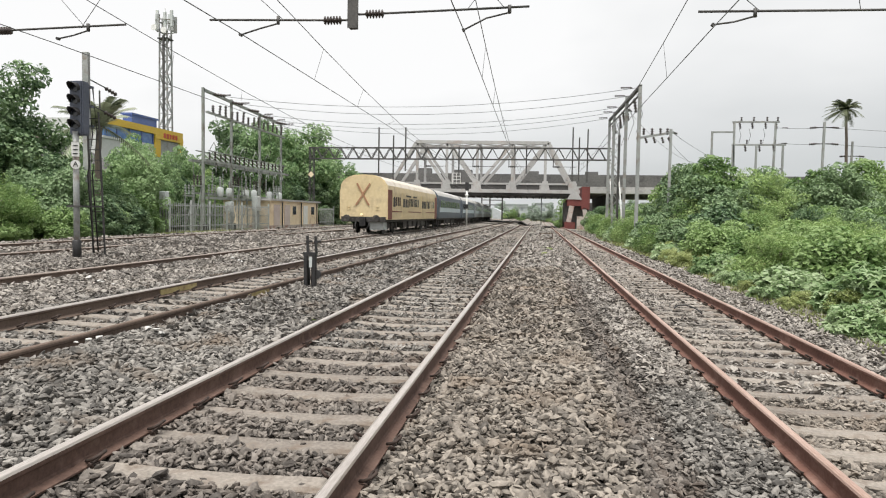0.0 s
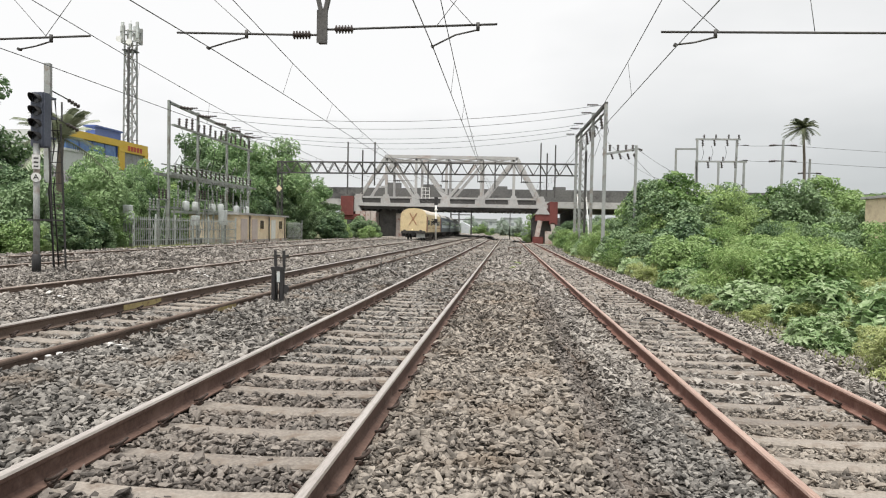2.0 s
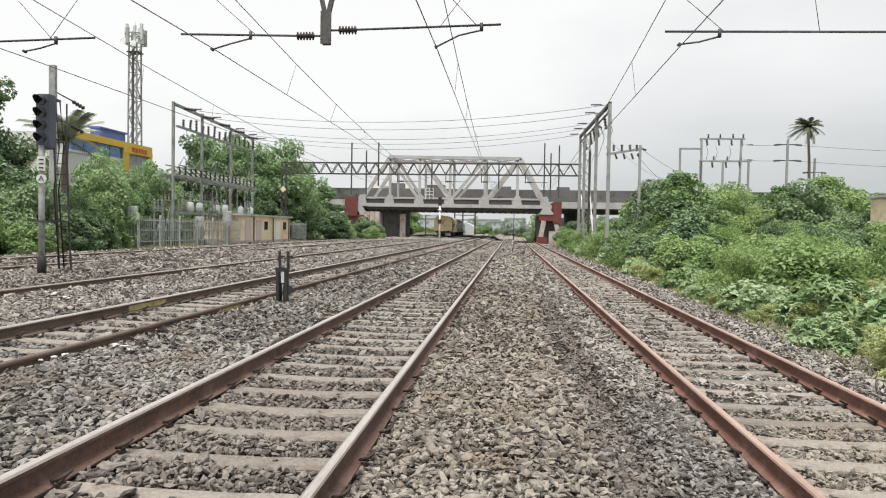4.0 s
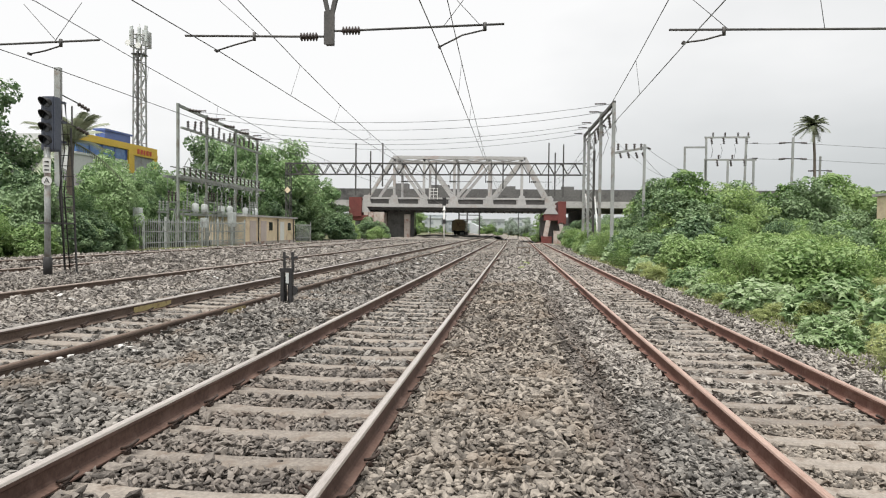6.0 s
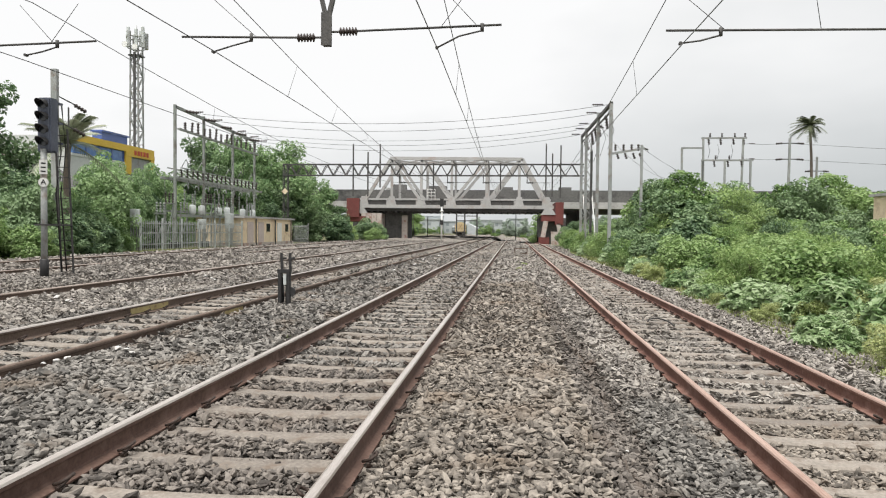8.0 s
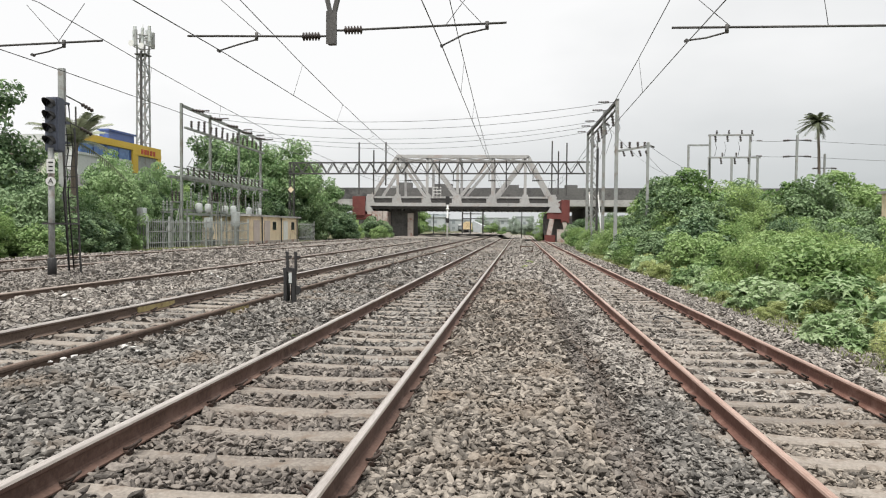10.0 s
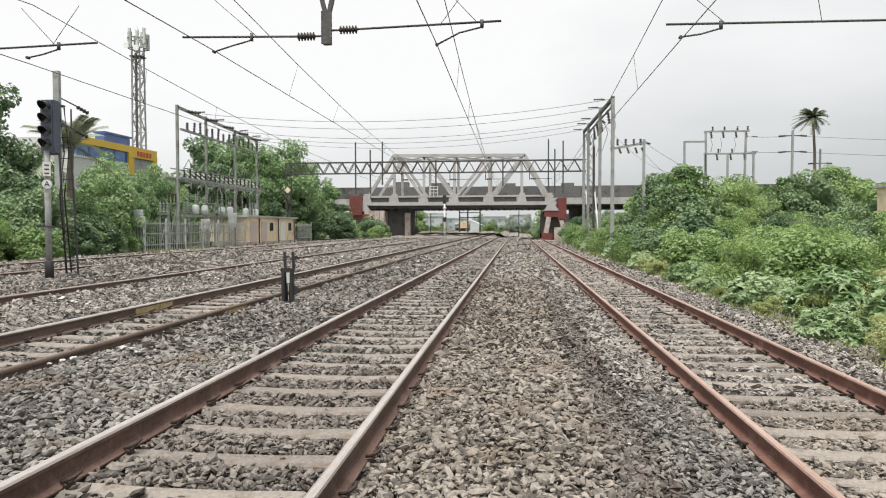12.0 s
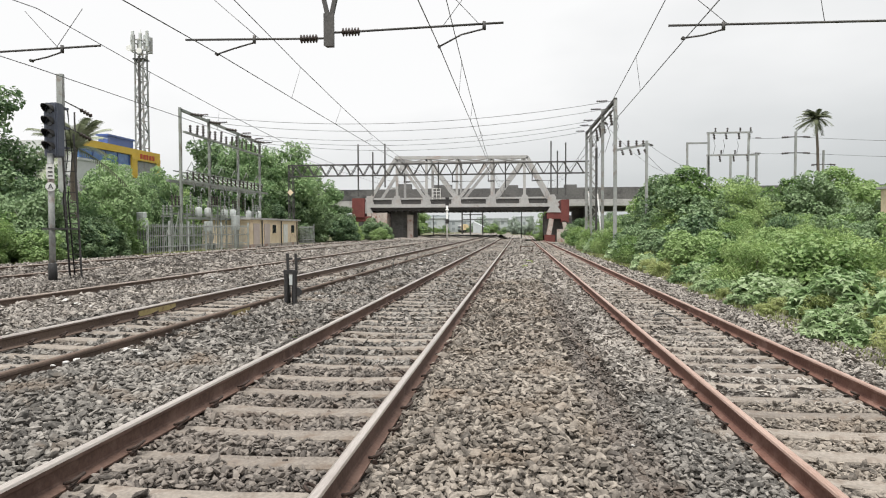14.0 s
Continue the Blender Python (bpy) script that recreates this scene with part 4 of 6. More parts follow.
def build_portals():
    p = thing("overhead_line_portal", "dark steel lattice portal spanning the tracks", "portal", "overhead line portals")
    bm = B()
    for y in (QY - 0.25, QY + 0.25):
        lattice(bm, -26.3, 7.6, y, 7.75, 9.0, 1.45)
    part("boom", bm, M_DARKSTEEL, p)
    for x in (-26.1, 7.5):
        bm = B()
        lattice_mast(bm, x, QY, -0.4, 9.1, 0.5)
        part("mast", bm, M_GALV if x > 0 else M_DARKSTEEL, p)
    for x, z0, z1 in ((-18.2, 5.4, 11.3), (-16.5, 5.4, 10.4), (-15.1, 6.4, 11.3), (3.5, 5.4, 11.3), (4.2, 5.4, 10.2), (5.1, 5.3, 11.1), (-9.0, 6.2, 9.2), (-1.5, 6.2, 9.2)):
        part("drop_post", beam(B(), (x, QY, z0), (x, QY, z1), 0.14, 0.14), M_DARKSTEEL, p)
    plate = part("diamond_plate", box(B(), -0.26, 0.26, -0.02, 0.02, -0.26, 0.26), M_PLASTER, p, "pale diamond-shaped plate on the mast")
    plate.matrix_basis = pose(-26.1, QY - 0.32, 5.9, 0, 45, 0)
    for c in (C1, C2, C3, CR):
        bm = B()
        beam(bm, (c - 1.6, QY + 0.3, 7.0), (c + 0.9, QY + 0.3, 7.0), 0.05, 0.05)
        beam(bm, (c - 1.5, QY + 0.3, 6.9), (c - 1.5, QY + 0.3, 8.0), 0.09, 0.09)
        insulator(bm, (c - 1.4, QY + 0.3, 7.0), (c - 0.8, QY + 0.3, 7.0), 0.12, 3)
        part("registration_tube", bm, M_DARKSTEEL, p)
    p = thing("overhead_line_portal", "dark steel portal with drop arms above the tracks", "portal", "overhead line portals")
    bm = B()
    lattice(bm, -14.8, 10.2, PY, 8.9, 9.9, 1.25)
    part("boom", bm, M_DARKSTEEL, p)
    for x in (-14.6, 10.0):
        bm = B()
        lattice_mast(bm, x, PY, -0.6, 10.0, 0.5)
        part("mast", bm, M_DARKSTEEL, p)
    for x in (-4.27, -13.6, 9.0):
        bm = box(B(), x - 0.09, x + 0.09, PY - 0.07, PY + 0.07, 5.76, 6.5)
        box(bm, x - 0.12, x + 0.12, PY - 0.09, PY - 0.07, 5.76, 6.5)
        for s in (-1, 1):
            beam(bm, (x + s * 0.04, PY, 6.45), (x + s * 0.62, PY, 8.9), 0.11, 0.09)
        part("drop_arm", bm, M_DARKSTEEL, p, "dark forked drop arm")


def cantilever(root, tip, z, drop_x, foot):
    """A registration tube from the drop arm at root to its tip, with insulator, stays and a steady arm to the wire at foot."""
    c = thing("cantilever", "dark steel registration tube with ribbed insulator and steady arm", "cantilever", "cantilevers on the portal")
    s = 1 if tip > root else -1
    zr = z - 0.02
    part("tube", tube(B(), [(root + s * 0.08, PY, zr), (root + s * 0.2, PY, zr), (root + s * 0.75, PY, zr + 0.01), (tip, PY, z + 0.06)], 0.026, 8), M_DARKSTEEL, c)
    part("insulator", insulator(B(), (root + s * 0.28, PY, zr), (root + s * 0.70, PY, zr), 0.10, 6), M_PORC, c)
    bm = tube(B(), [(drop_x, PY, z + 0.05), (drop_x, PY, z - 0.06), ((drop_x + foot) / 2, PY, z - 0.17), (foot, PY, CONTACT + 0.02)], 0.02, 8)
    tube(bm, [(drop_x, PY, z + 0.1), (drop_x, PY, z - 0.08)], 0.04, 8)
    tube(bm, [(foot, PY - 0.05, CONTACT + 0.02), (foot, PY + 0.05, CONTACT + 0.02)], 0.035, 6)
    part("steady_arm", bm, M_DARKSTEEL, c)
    stays = [(drop_x - s * 0.1, drop_x - 0.95)]
    if abs(drop_x - root) > 2.5:
        stays.append((root + s * 2.6, root + s * 2.6 + (0.7 if s > 0 else -0.15)))
    for x, xe in stays:
        bm = tube(B(), [(x, PY, z + 0.04), (xe, PY, z + 0.95)], 0.008, 5)
        part("stay", bm, M_WIRE, c)
    return c


def overhead_wire(cx, stagger0, stagger1, off=0.0, turn=0.0, low=0.0):
    """Contact wire, catenary and droppers over one track, from behind the viewer to far off."""
    w = thing("overhead_wire", "thin dark contact and catenary wires above a track", "overhead wire", "overhead wires")
    spans = ((-45.0, PY, stagger1, stagger0), (PY, QY, stagger0, stagger1), (QY, QY + 60, stagger1, stagger0))
    con, cat = [], []
    drops = []
    for y0, y1, s0, s1 in spans:
        for i in range(13):
            f = i / 12
            y = y0 + (y1 - y0) * f
            x = cx + s0 + (s1 - s0) * f + turn * float(bend(y)) * 0.6
            zc = CATENARY - 1.17 * 4 * f * (1 - f)
            con.append((x, y, CONTACT - low - 0.08 * 4 * f * (1 - f)))
            cat.append((x + off * abs(1 - 2 * f), y, zc))
            if 0 < i < 12:
                drops.append((con[-1], cat[-1]))
    part("contact_wire", tube(B(), con, 0.0115, 5), M_WIRE, w)
    part("catenary_wire", tube(B(), cat, 0.0115, 5), M_WIRE, w)
    for k, (a, b) in enumerate(drops):
        part("dropper", tube(B(), [a, ((a[0] + b[0]) / 2 + (0.16 if k % 3 == 1 else 0), a[1] + (0.5 if k % 3 == 1 else 0), (a[2] + b[2]) / 2), b], 0.006, 4), M_WIRE, w)


build_portals()
cantilever(-4.27, -0.32, 6.10, -0.75, -1.76)
cantilever(-4.27, -7.73, 5.98, -6.06, -6.97)
cantilever(-13.6, -9.86, 5.92, -10.84, -11.64)
cantilever(9.0, 3.22, 5.90, 4.36, 3.52)
overhead_wire(C1, 0.18, 0.0, 0.1)
overhead_wire(C2, -0.95, -1.2, 0.35, 0.35)
overhead_wire(C3, -0.2, -0.35, 0.15, 1.0, 0.12)
overhead_wire(CR, 0.56, 0.5, -0.15, low=0.06)


# ---------------------------------------------------------------- plants
def leaves(rng, centres, radii, n, size, flat=0.35, shell=0.55, wide=1.0, lobes=0):
    """n folded leaf blades scattered through the outer shells of ellipsoid clumps; returns vertices and triangles."""
    centres, radii = np.array(centres, float), np.array(radii, float)
    vol = radii.prod(1) ** 0.67
    pick = rng.choice(len(centres), n, p=vol / vol.sum())
    d = rng.normal(0, 1, (n, 3))
    d /= np.linalg.norm(d, axis=1, keepdims=True)
    r = shell + (1.08 - shell) * rng.uniform(0, 1, n) ** 0.6
    p = centres[pick] + d * radii[pick] * r[:, None]
    nor = d * 0.7 + rng.normal(0, 0.55, (n, 3)) + (0, 0, flat)
    nor /= np.linalg.norm(nor, axis=1, keepdims=True)
    t = np.cross(nor, rng.normal(0, 1, (n, 3)))
    t /= np.linalg.norm(t, axis=1, keepdims=True)
    b = np.cross(nor, t)
    s = size * np.exp(rng.normal(0, 0.3, n))[:, None]
    w = rng.uniform(0.25, 0.45, n)[:, None] * wide
    if lobes:
        ring = []
        for k in range(2 * lobes + 1):
            a = math.pi * (-0.85 + 1.7 * k / (2 * lobes))
            q = s * ((0.62 if k % 2 else 0.24) * (1.0 - 0.25 * abs(k / lobes - 1)))
            ring.append(p + (t * math.cos(a) + b * math.sin(a)) * q - nor * s * (0.12 if k % 2 else 0.0))
        v = np.stack([p - nor * s * 0.05] + ring, 1)
        i = np.arange(n)[:, None] * (2 * lobes + 2)
        f = np.concatenate([i + (0, k + 1, k + 2) for k in range(2 * lobes)], 0)
        return v.reshape(-1, 3), f
    v = np.stack([p - t * s * 0.5, p + b * s * w + nor * s * 0.10, p + t * s * 0.55 - nor * s * 0.08, p - b * s * w + nor * s * 0.10], 1)
    i = np.arange(n)[:, None] * 4
    f = np.concatenate([i + (0, 1, 2), i + (0, 2, 3)], 0)
    return v.reshape(-1, 3), f


def clumps(rng, n, spread, height, base, big=(0.15, 0.31)):
    """Centres and radii of overlapping leaf clumps that fill a rough dome."""
    c, r = [], []
    for i in range(n):
        a, q = rng.uniform(0, 2 * np.pi), rng.uniform(0, 1) ** 0.5
        z = base + (height - base) * rng.uniform(0.05, 1.0) * (1 - 0.55 * q * q)
        k = rng.uniform(*big) * spread
        c.append((spread * 0.75 * q * math.cos(a), spread * 0.75 * q * math.sin(a), z))
        r.append((k, k * rng.uniform(0.8, 1.2), k * rng.uniform(0.55, 0.9)))
    return c, r


def limbs(bm, rng, top, spread, r0, n, z0=-0.3):
    trunk = [(0, 0, z0), (0.05 * top * rng.uniform(-1, 1), 0.05 * top * rng.uniform(-1, 1), top * 0.3), (0.08 * top * rng.uniform(-1, 1), 0, top * 0.62)]
    tube(bm, trunk, [r0, r0 * 0.8, r0 * 0.5], 8)
    bark = list(bm.verts)
    for i in range(n):
        a = i * 2.4 + rng.uniform(-0.4, 0.4)
        f = rng.uniform(0.35, 0.95)
        s = Vector(trunk[0]).lerp(Vector(trunk[2]), f)
        e = Vector((math.cos(a) * spread * rng.uniform(0.3, 0.6), math.sin(a) * spread * rng.uniform(0.3, 0.6), top * rng.uniform(0.5, 0.7)))
        m = s.lerp(e, 0.5) + Vector((0, 0, 0.03 * top))
        at = len(bm.verts)
        tube(bm, [s, m, e], [r0 * 0.42, r0 * 0.28, r0 * 0.08], 6)
        bm.verts.ensure_lookup_table()
        root = bm.verts[at]
        bm.faces.new((root, bm.verts[at + 1], min(bark, key=lambda v: (v.co - root.co).length)))
    return bm


def plant(name, label, category, seed, spread, height, base, nclump, nleaf, size, mat, group, trunk=0.05, nlimb=6, flat=0.35, shell=0.55, wide=1.0, big=(0.15, 0.31), lobes=0):
    rng = np.random.RandomState(seed)
    p = thing(name, label, category, group)
    c, r = clumps(rng, nclump, spread, height, base, big)
    v, f = leaves(rng, c, r, nleaf, size, flat, shell, wide, lobes)
    crown = new("crown", mesh_np("crown", v, f, mat))
    crown.parent = p
    part("trunk" if trunk > 0.1 else "stem", limbs(B(), rng, height, spread, trunk, nlimb), M_BARK, p)
    return p


def spot(x, y, s, turn, sz=None):
    return pose(x, y, float(ground_z(x, y)) - 0.05, 0, 0, turn) @ Matrix.Diagonal((s, s, sz or s, 1))


WEED = [plant("weed_bush", ("low pale green broad-leaved weeds on the verge", "pale lobed-leaf weeds beside the track", "low yellow-green feathery weeds on the verge")[i], "bush", 11 + i, 1.0, 1.05, 0.1, (26, 26, 30)[i], (1900, 1500, 6500)[i], (0.2, 0.25, 0.075)[i],
              (M_LEAF_PALE, M_LEAF_PALE, M_LEAF_STRAW)[i], "verge weeds", 0.02, flat=0.9, shell=0.7, big=((0.2, 0.36), (0.2, 0.36), (0.14, 0.28))[i], lobes=(0, 4, 0)[i], wide=(1.1, 1, 0.6)[i]) for i in range(3)]
BUSH = [plant("bush", ("dense fresh green leafy bush beside the track", "feathery lime green bush beside the track", "dense dark green rounded bush beside the track")[i], "bush", 21 + i, 1.5, 1.9, 0.2, (34, 40, 34)[i], (8500, 9500, 9000)[i], (0.12, 0.10, 0.115)[i],
              (M_LEAF, M_LEAF_LIME, M_LEAF_DEEP)[i], "trackside bushes", 0.04, flat=0.75, shell=0.66, big=(0.17, 0.36), wide=(1.0, 0.5, 1.25)[i]) for i in range(3)]
THICK = [plant("thicket", ("tall green thicket behind the verge", "dark green thicket behind the verge", "feathery lime green thicket behind the verge")[i], "bush", 31 + i, 2.6, 4.2, 0.3, (44, 46, 52)[i], (10000, 10500, 12500)[i], (0.175, 0.16, 0.14)[i],
               (M_LEAF, M_LEAF_DEEP, M_LEAF_LIME)[i], "tall thickets", 0.07, flat=(0.7, 0.5, 0.8)[i], shell=0.66, big=(0.14, 0.34), wide=(0.9, 1.2, 0.42)[i]) for i in range(3)]
TALL = [plant("tall_thicket", ("tall dark wall of dense shrubs", "tall bright green large-leaved shrub", "tall feathery lime green shrub")[i], "bush", 61 + i, 3.9, 6.3, 0.3, (70, 64, 80)[i], (16000, 9500, 18000)[i], (0.2, 0.33, 0.2)[i],
              (M_LEAF_DEEP, M_LEAF, M_LEAF_LIME)[i], "tall shrubs", 0.09, 8, flat=(0.6, 0.9, 0.6)[i], shell=0.66, big=(0.11, 0.30), wide=(1.15, 0.8, 0.7)[i]) for i in range(3)]
TREE = [plant("tree", "leafy green tree with an uneven crown", "tree", 41 + i, 3.6, 8.6, 2.0, 84, 15000, 0.205, (M_LEAF_DEEP, M_LEAF_SOFT, M_LEAF_DEEP)[i], "trees", 0.2, 9, flat=0.7, shell=0.62, big=(0.10, 0.30)) for i in range(3)]
ROUND = plant("rounded_bush", "large rounded soft green bush beside the switchyard", "bush", 71, 3.2, 5.8, 0.2, 76, 17000, 0.17, M_LEAF_SOFT, "rounded bushes", 0.09, 8, flat=0.7, shell=0.66, big=(0.12, 0.30), wide=1.0)
FAR_TREE = [plant("far_tree", "pale hazy tree far down the line", "tree", 81 + i, 4.4, 9.0, 0.8, 40, 5000, 0.42, M_LEAF_HAZE, "far trees", 0.2, 6, flat=0.6, shell=0.7) for i in range(2)]


def scatter(kinds, seed, n, place, size, used=set()):
    """Plants of these kinds at n places; the template itself stands at its first place."""
    rng = random.Random(seed)
    for i in range(n):
        k = kinds[i % len(kinds)]
        x, y = place(rng)
        s = rng.uniform(*size)
        m = spot(x, y, s, rng.uniform(0, 360), s * rng.uniform(0.85, 1.15))
        if k.name in used:
            copy_thing(k, m)
        else:
            used.add(k.name)
            k.matrix_basis = m


def verge(y):
    """Where the plants begin east of the tracks."""
    return float(np.interp(y, (6, 10.5, 18, 27, 40, 50, 75), (4.9, 5.25, 5.6, 5.8, 5.6, 5.5, 5.7)))


def strip(y0, y1, a, b):
    def place(rng):
        y = rng.uniform(y0, y1)
        return verge(y) + rng.uniform(a, b), y
    return place


def field(x0, x1, y0, y1):
    return lambda rng: (rng.uniform(x0, x1), rng.uniform(y0, y1))


scatter((WEED[2], WEED[0], WEED[2], WEED[1]), 1, 50, strip(8, 32, 0.1, 2.0), (0.4, 0.9))
scatter(WEED, 2, 34, strip(8.5, 20, 1.2, 6.0), (0.8, 1.35))
scatter(WEED, 3, 12, strip(30, 70, 0.4, 1.4), (0.7, 1.1))
scatter((BUSH[0], BUSH[1]), 4, 18, strip(20, 45, 1.6, 6.0), (0.8, 1.2))
scatter((BUSH[0], WEED[1], WEED[0], BUSH[1]), 5, 16, field(10.5, 17, 16, 28), (0.9, 1.3))
scatter(BUSH, 6, 24, strip(38, 80, 1.2, 2.8), (0.8, 1.2))
scatter(THICK, 39, 9, field(8.3, 10.4, 52, 82), (0.68, 0.86))
scatter(THICK, 29, 9, field(9.6, 13, 44, 60), (0.8, 1.1))
scatter(THICK, 30, 14, field(9.5, 16, 76, 112), (0.9, 1.3))
scatter(BUSH, 31, 10, field(7.2, 9.5, 78, 112), (0.9, 1.3))
scatter(THICK, 7, 16, field(12, 30, 32, 46), (0.75, 1.0))
scatter(TALL, 8, 20, field(11.2, 46, 47, 66), (0.90, 1.08))
scatter(TALL, 28, 3, field(11.4, 15, 50, 58), (1.02, 1.12))
scatter(TALL, 9, 12, field(14, 62, 66, 82), (1.15, 1.35))
scatter(TREE, 10, 1, field(24.5, 24.6, 46, 46.1), (0.55, 0.56))
scatter(TREE, 11, 1, field(27.0, 27.1, 47, 47.1), (0.53, 0.54))
scatter((WEED[1], WEED[0]), 32, 12, field(7.6, 12.5, 12, 18), (1.4, 1.8))
# west side
scatter((TREE[0], TREE[2]), 33, 2, field(-32.5, -32.1, 38.0, 38.6), (1.12, 1.16))
scatter((TREE[0],), 34, 4, field(-35, -29.5, 98, 110), (0.75, 0.95))
scatter(TALL, 35, 5, field(-80, -48, 300, 340), (1.5, 2.0))
scatter(TALL, 38, 5, field(12, 60, 300, 340), (1.5, 2.0))
scatter(TALL, 12, 9, field(-34, -28, 36, 43), (0.7, 0.84))
scatter(THICK, 27, 8, field(-27.5, -24.8, 33, 42), (0.8, 1.1))
scatter(THICK, 13, 8, field(-26.5, -23.6, 25, 33), (0.9, 1.1))
scatter((BUSH[0], BUSH[2], BUSH[2]), 14, 14, field(-24.4, -22.8, 23, 38), (0.7, 1.1))
scatter(TREE, 15, 9, field(-46, -36.5, 34, 41), (0.95, 1.2))
scatter(TREE, 16, 12, field(-38, -26.5, 79, 94), (0.95, 1.2))
scatter(THICK, 21, 14, field(-40, -27.5, 72, 96), (1.2, 1.7))
scatter(TALL, 22, 8, field(-46, -31, 52, 66), (0.9, 1.2))
scatter(TREE, 17, 8, field(-37, -30, 70, 82), (0.75, 0.95))
scatter(BUSH, 18, 10, field(-24, -18.5, 84, 108), (1.0, 1.4))
scatter(THICK, 19, 8, field(-70, -42, 270, 310), (1.2, 1.9))
scatter(THICK, 36, 6, field(9, 60, 270, 310), (1.2, 1.9))
scatter(THICK, 20, 8, field(-42, -32, 196, 225), (1.0, 1.4))
scatter(THICK, 23, 3, field(-13.0, -11.6, 240, 256), (0.8, 1.0))
scatter(THICK, 24, 4, field(-26.5, -23.5, 146, 156), (0.9, 1.1))
scatter(BUSH, 25, 4, field(5.0, 8.0, 128, 136), (1.6, 2.2))
scatter(BUSH, 26, 5, field(-6.6, -4.6, 190, 235), (0.4, 0.7))
scatter(THICK, 40, 1, field(-9.6, -9.5, 250, 251), (1.15, 1.2))
scatter(THICK, 41, 9, field(-45, -14, 300, 330), (0.8, 1.2))
scatter(THICK, 42, 4, field(2.5, 9, 290, 330), (0.7, 1.1))
scatter(THICK, 43, 9, field(-9, 12, 345, 375), (0.9, 1.35))
scatter(FAR_TREE, 50, 26, field(-75, 40, 318, 355), (0.75, 1.08))
scatter(FAR_TREE, 51, 5, field(-15, -7, 300, 320), (0.5, 0.75))
scatter(FAR_TREE, 52, 6, field(7, 34, 260, 310), (0.6, 0.9))
scatter(FAR_TREE, 53, 5, field(-64, -42, 250, 300), (0.6, 0.9))
scatter(BUSH, 37, 5, field(5.2, 8, 180, 235), (0.5, 0.9))


for x, y, s, turn, sz in ((-29.8, 46.0, 0.8, 200, 1.05), (-29.0, 49.5, 0.7, 300, 1.0), (-29.4, 41.0, 0.6, 80, 0.85)):
    copy_thing(TALL[0], spot(x, y, s, turn, sz))
ROUND.matrix_basis = spot(-26.5, 40.9, 0.88, 40, 0.98)
for x, y, s, turn, sz in ((-26.9, 43.4, 0.75, 200, 1.0), (-28.6, 38.6, 0.85, 120, 0.85), (-26.0, 37.4, 0.62, 10, 0.62), (-29.6, 45.6, 0.95, 300, 1.16), (-29.2, 52.0, 0.9, 60, 1.12), (-31.4, 55.5, 0.95, 160, 1.16), (-28.8, 48.8, 0.7, 250, 1.0)):
    copy_thing(ROUND, spot(x, y, s, turn, sz))


# the trees and shrubs that stand out
for k, x, y, s in ((0, -23.9, 34.5, 0.72), (1, -23.6, 36.6, 0.66), (0, -24.6, 31.0, 0.8)):
    copy_thing(THICK[k], spot(x, y, s, x * 40, s * 0.9))
TREES_WEST = ((0, -33.2, 84, 1.10), (0, -29.9, 86, 1.14), (0, -27.1, 88, 1.04), (0, -25.6, 93, 0.92), (0, -35.4, 73, 1.1), (1, -33.4, 74, 1.18), (0, -30.2, 76, 1.12), (2, -39.5, 70, 0.8), (0, -31.0, 90, 1.2), (1, -42.5, 66, 0.72),
              (2, -35.2, 72, 1.3), (0, -31.8, 76, 1.32), (0, -29.0, 80, 1.3), (0, -26.6, 85, 1.22), (0, -36.0, 76, 1.25), (0, -25.0, 90, 1.08), (0, -33.5, 82, 1.3), (0, -28.6, 82, 1.45), (0, -26.6, 87, 1.4), (0, -24.9, 92, 1.3), (2, -37.6, 79, 1.2), (0, -36.0, 77, 1.35))
for i, (k, x, y, s) in enumerate(TREES_WEST):
    copy_thing(TREE[k], spot(x, y, s, i * 77, s * ((0.82 if y < 81 else 0.76) + 0.04 * (i % 3))))
for k, x, y, s, sz in ((1, -28.9, 82, 1.2, 1.15), (0, -26.9, 86, 1.15, 1.1), (1, -31.8, 79, 1.1, 1.1), (0, -30.3, 81, 1.05, 1.2), (0, -34.5, 77, 1.0, 1.1)):
    copy_thing(TREE[k], spot(x, y, s, x * 31, sz))
for i, (kind, k, x, y, s, sz) in enumerate(((TALL, 0, 11.0, 53.5, 0.92, 1.16), (TALL, 0, 12.8, 57.0, 0.95, 1.2), (BUSH, 0, 8.9, 34.0, 1.15, 1.2), (BUSH, 2, 9.3, 36.5, 1.2, 1.3), (BUSH, 2, 8.2, 35.4, 1.0, 0.95), (BUSH, 2, 7.5, 37.6, 0.9, 0.9), (THICK, 1, 15.6, 33.5, 0.8, 0.72), (THICK, 1, 17.4, 34.5, 0.8, 0.7),
                                           (THICK, 1, 13.6, 36.0, 0.75, 0.8), (THICK, 1, 15.2, 37.5, 0.7, 0.8), (TALL, 2, 15.5, 47.0, 0.8, 0.95), (TALL, 1, 18.5, 49.0, 0.8, 0.92),
                                           (TREE, 0, 22.3, 47.0, 0.64, 0.68), (TREE, 0, 24.6, 49.0, 0.66, 0.66), (TALL, 0, 14.0, 60.0, 1.0, 1.18), (BUSH, 1, 10.8, 30.5, 1.1, 1.1))):
    copy_thing(kind[k], spot(x, y, s, i * 53 + 20, sz))

for x, y, s, turn in ((-34.2, 71.0, 1.05, 10), (-31.2, 75.5, 1.15, 90), (-28.6, 79.5, 1.1, 170), (-26.4, 84.5, 0.9, 250), (-37.5, 66.0, 1.1, 330)):
    copy_thing(TALL[0], spot(x, y, s, turn, s * 1.1))


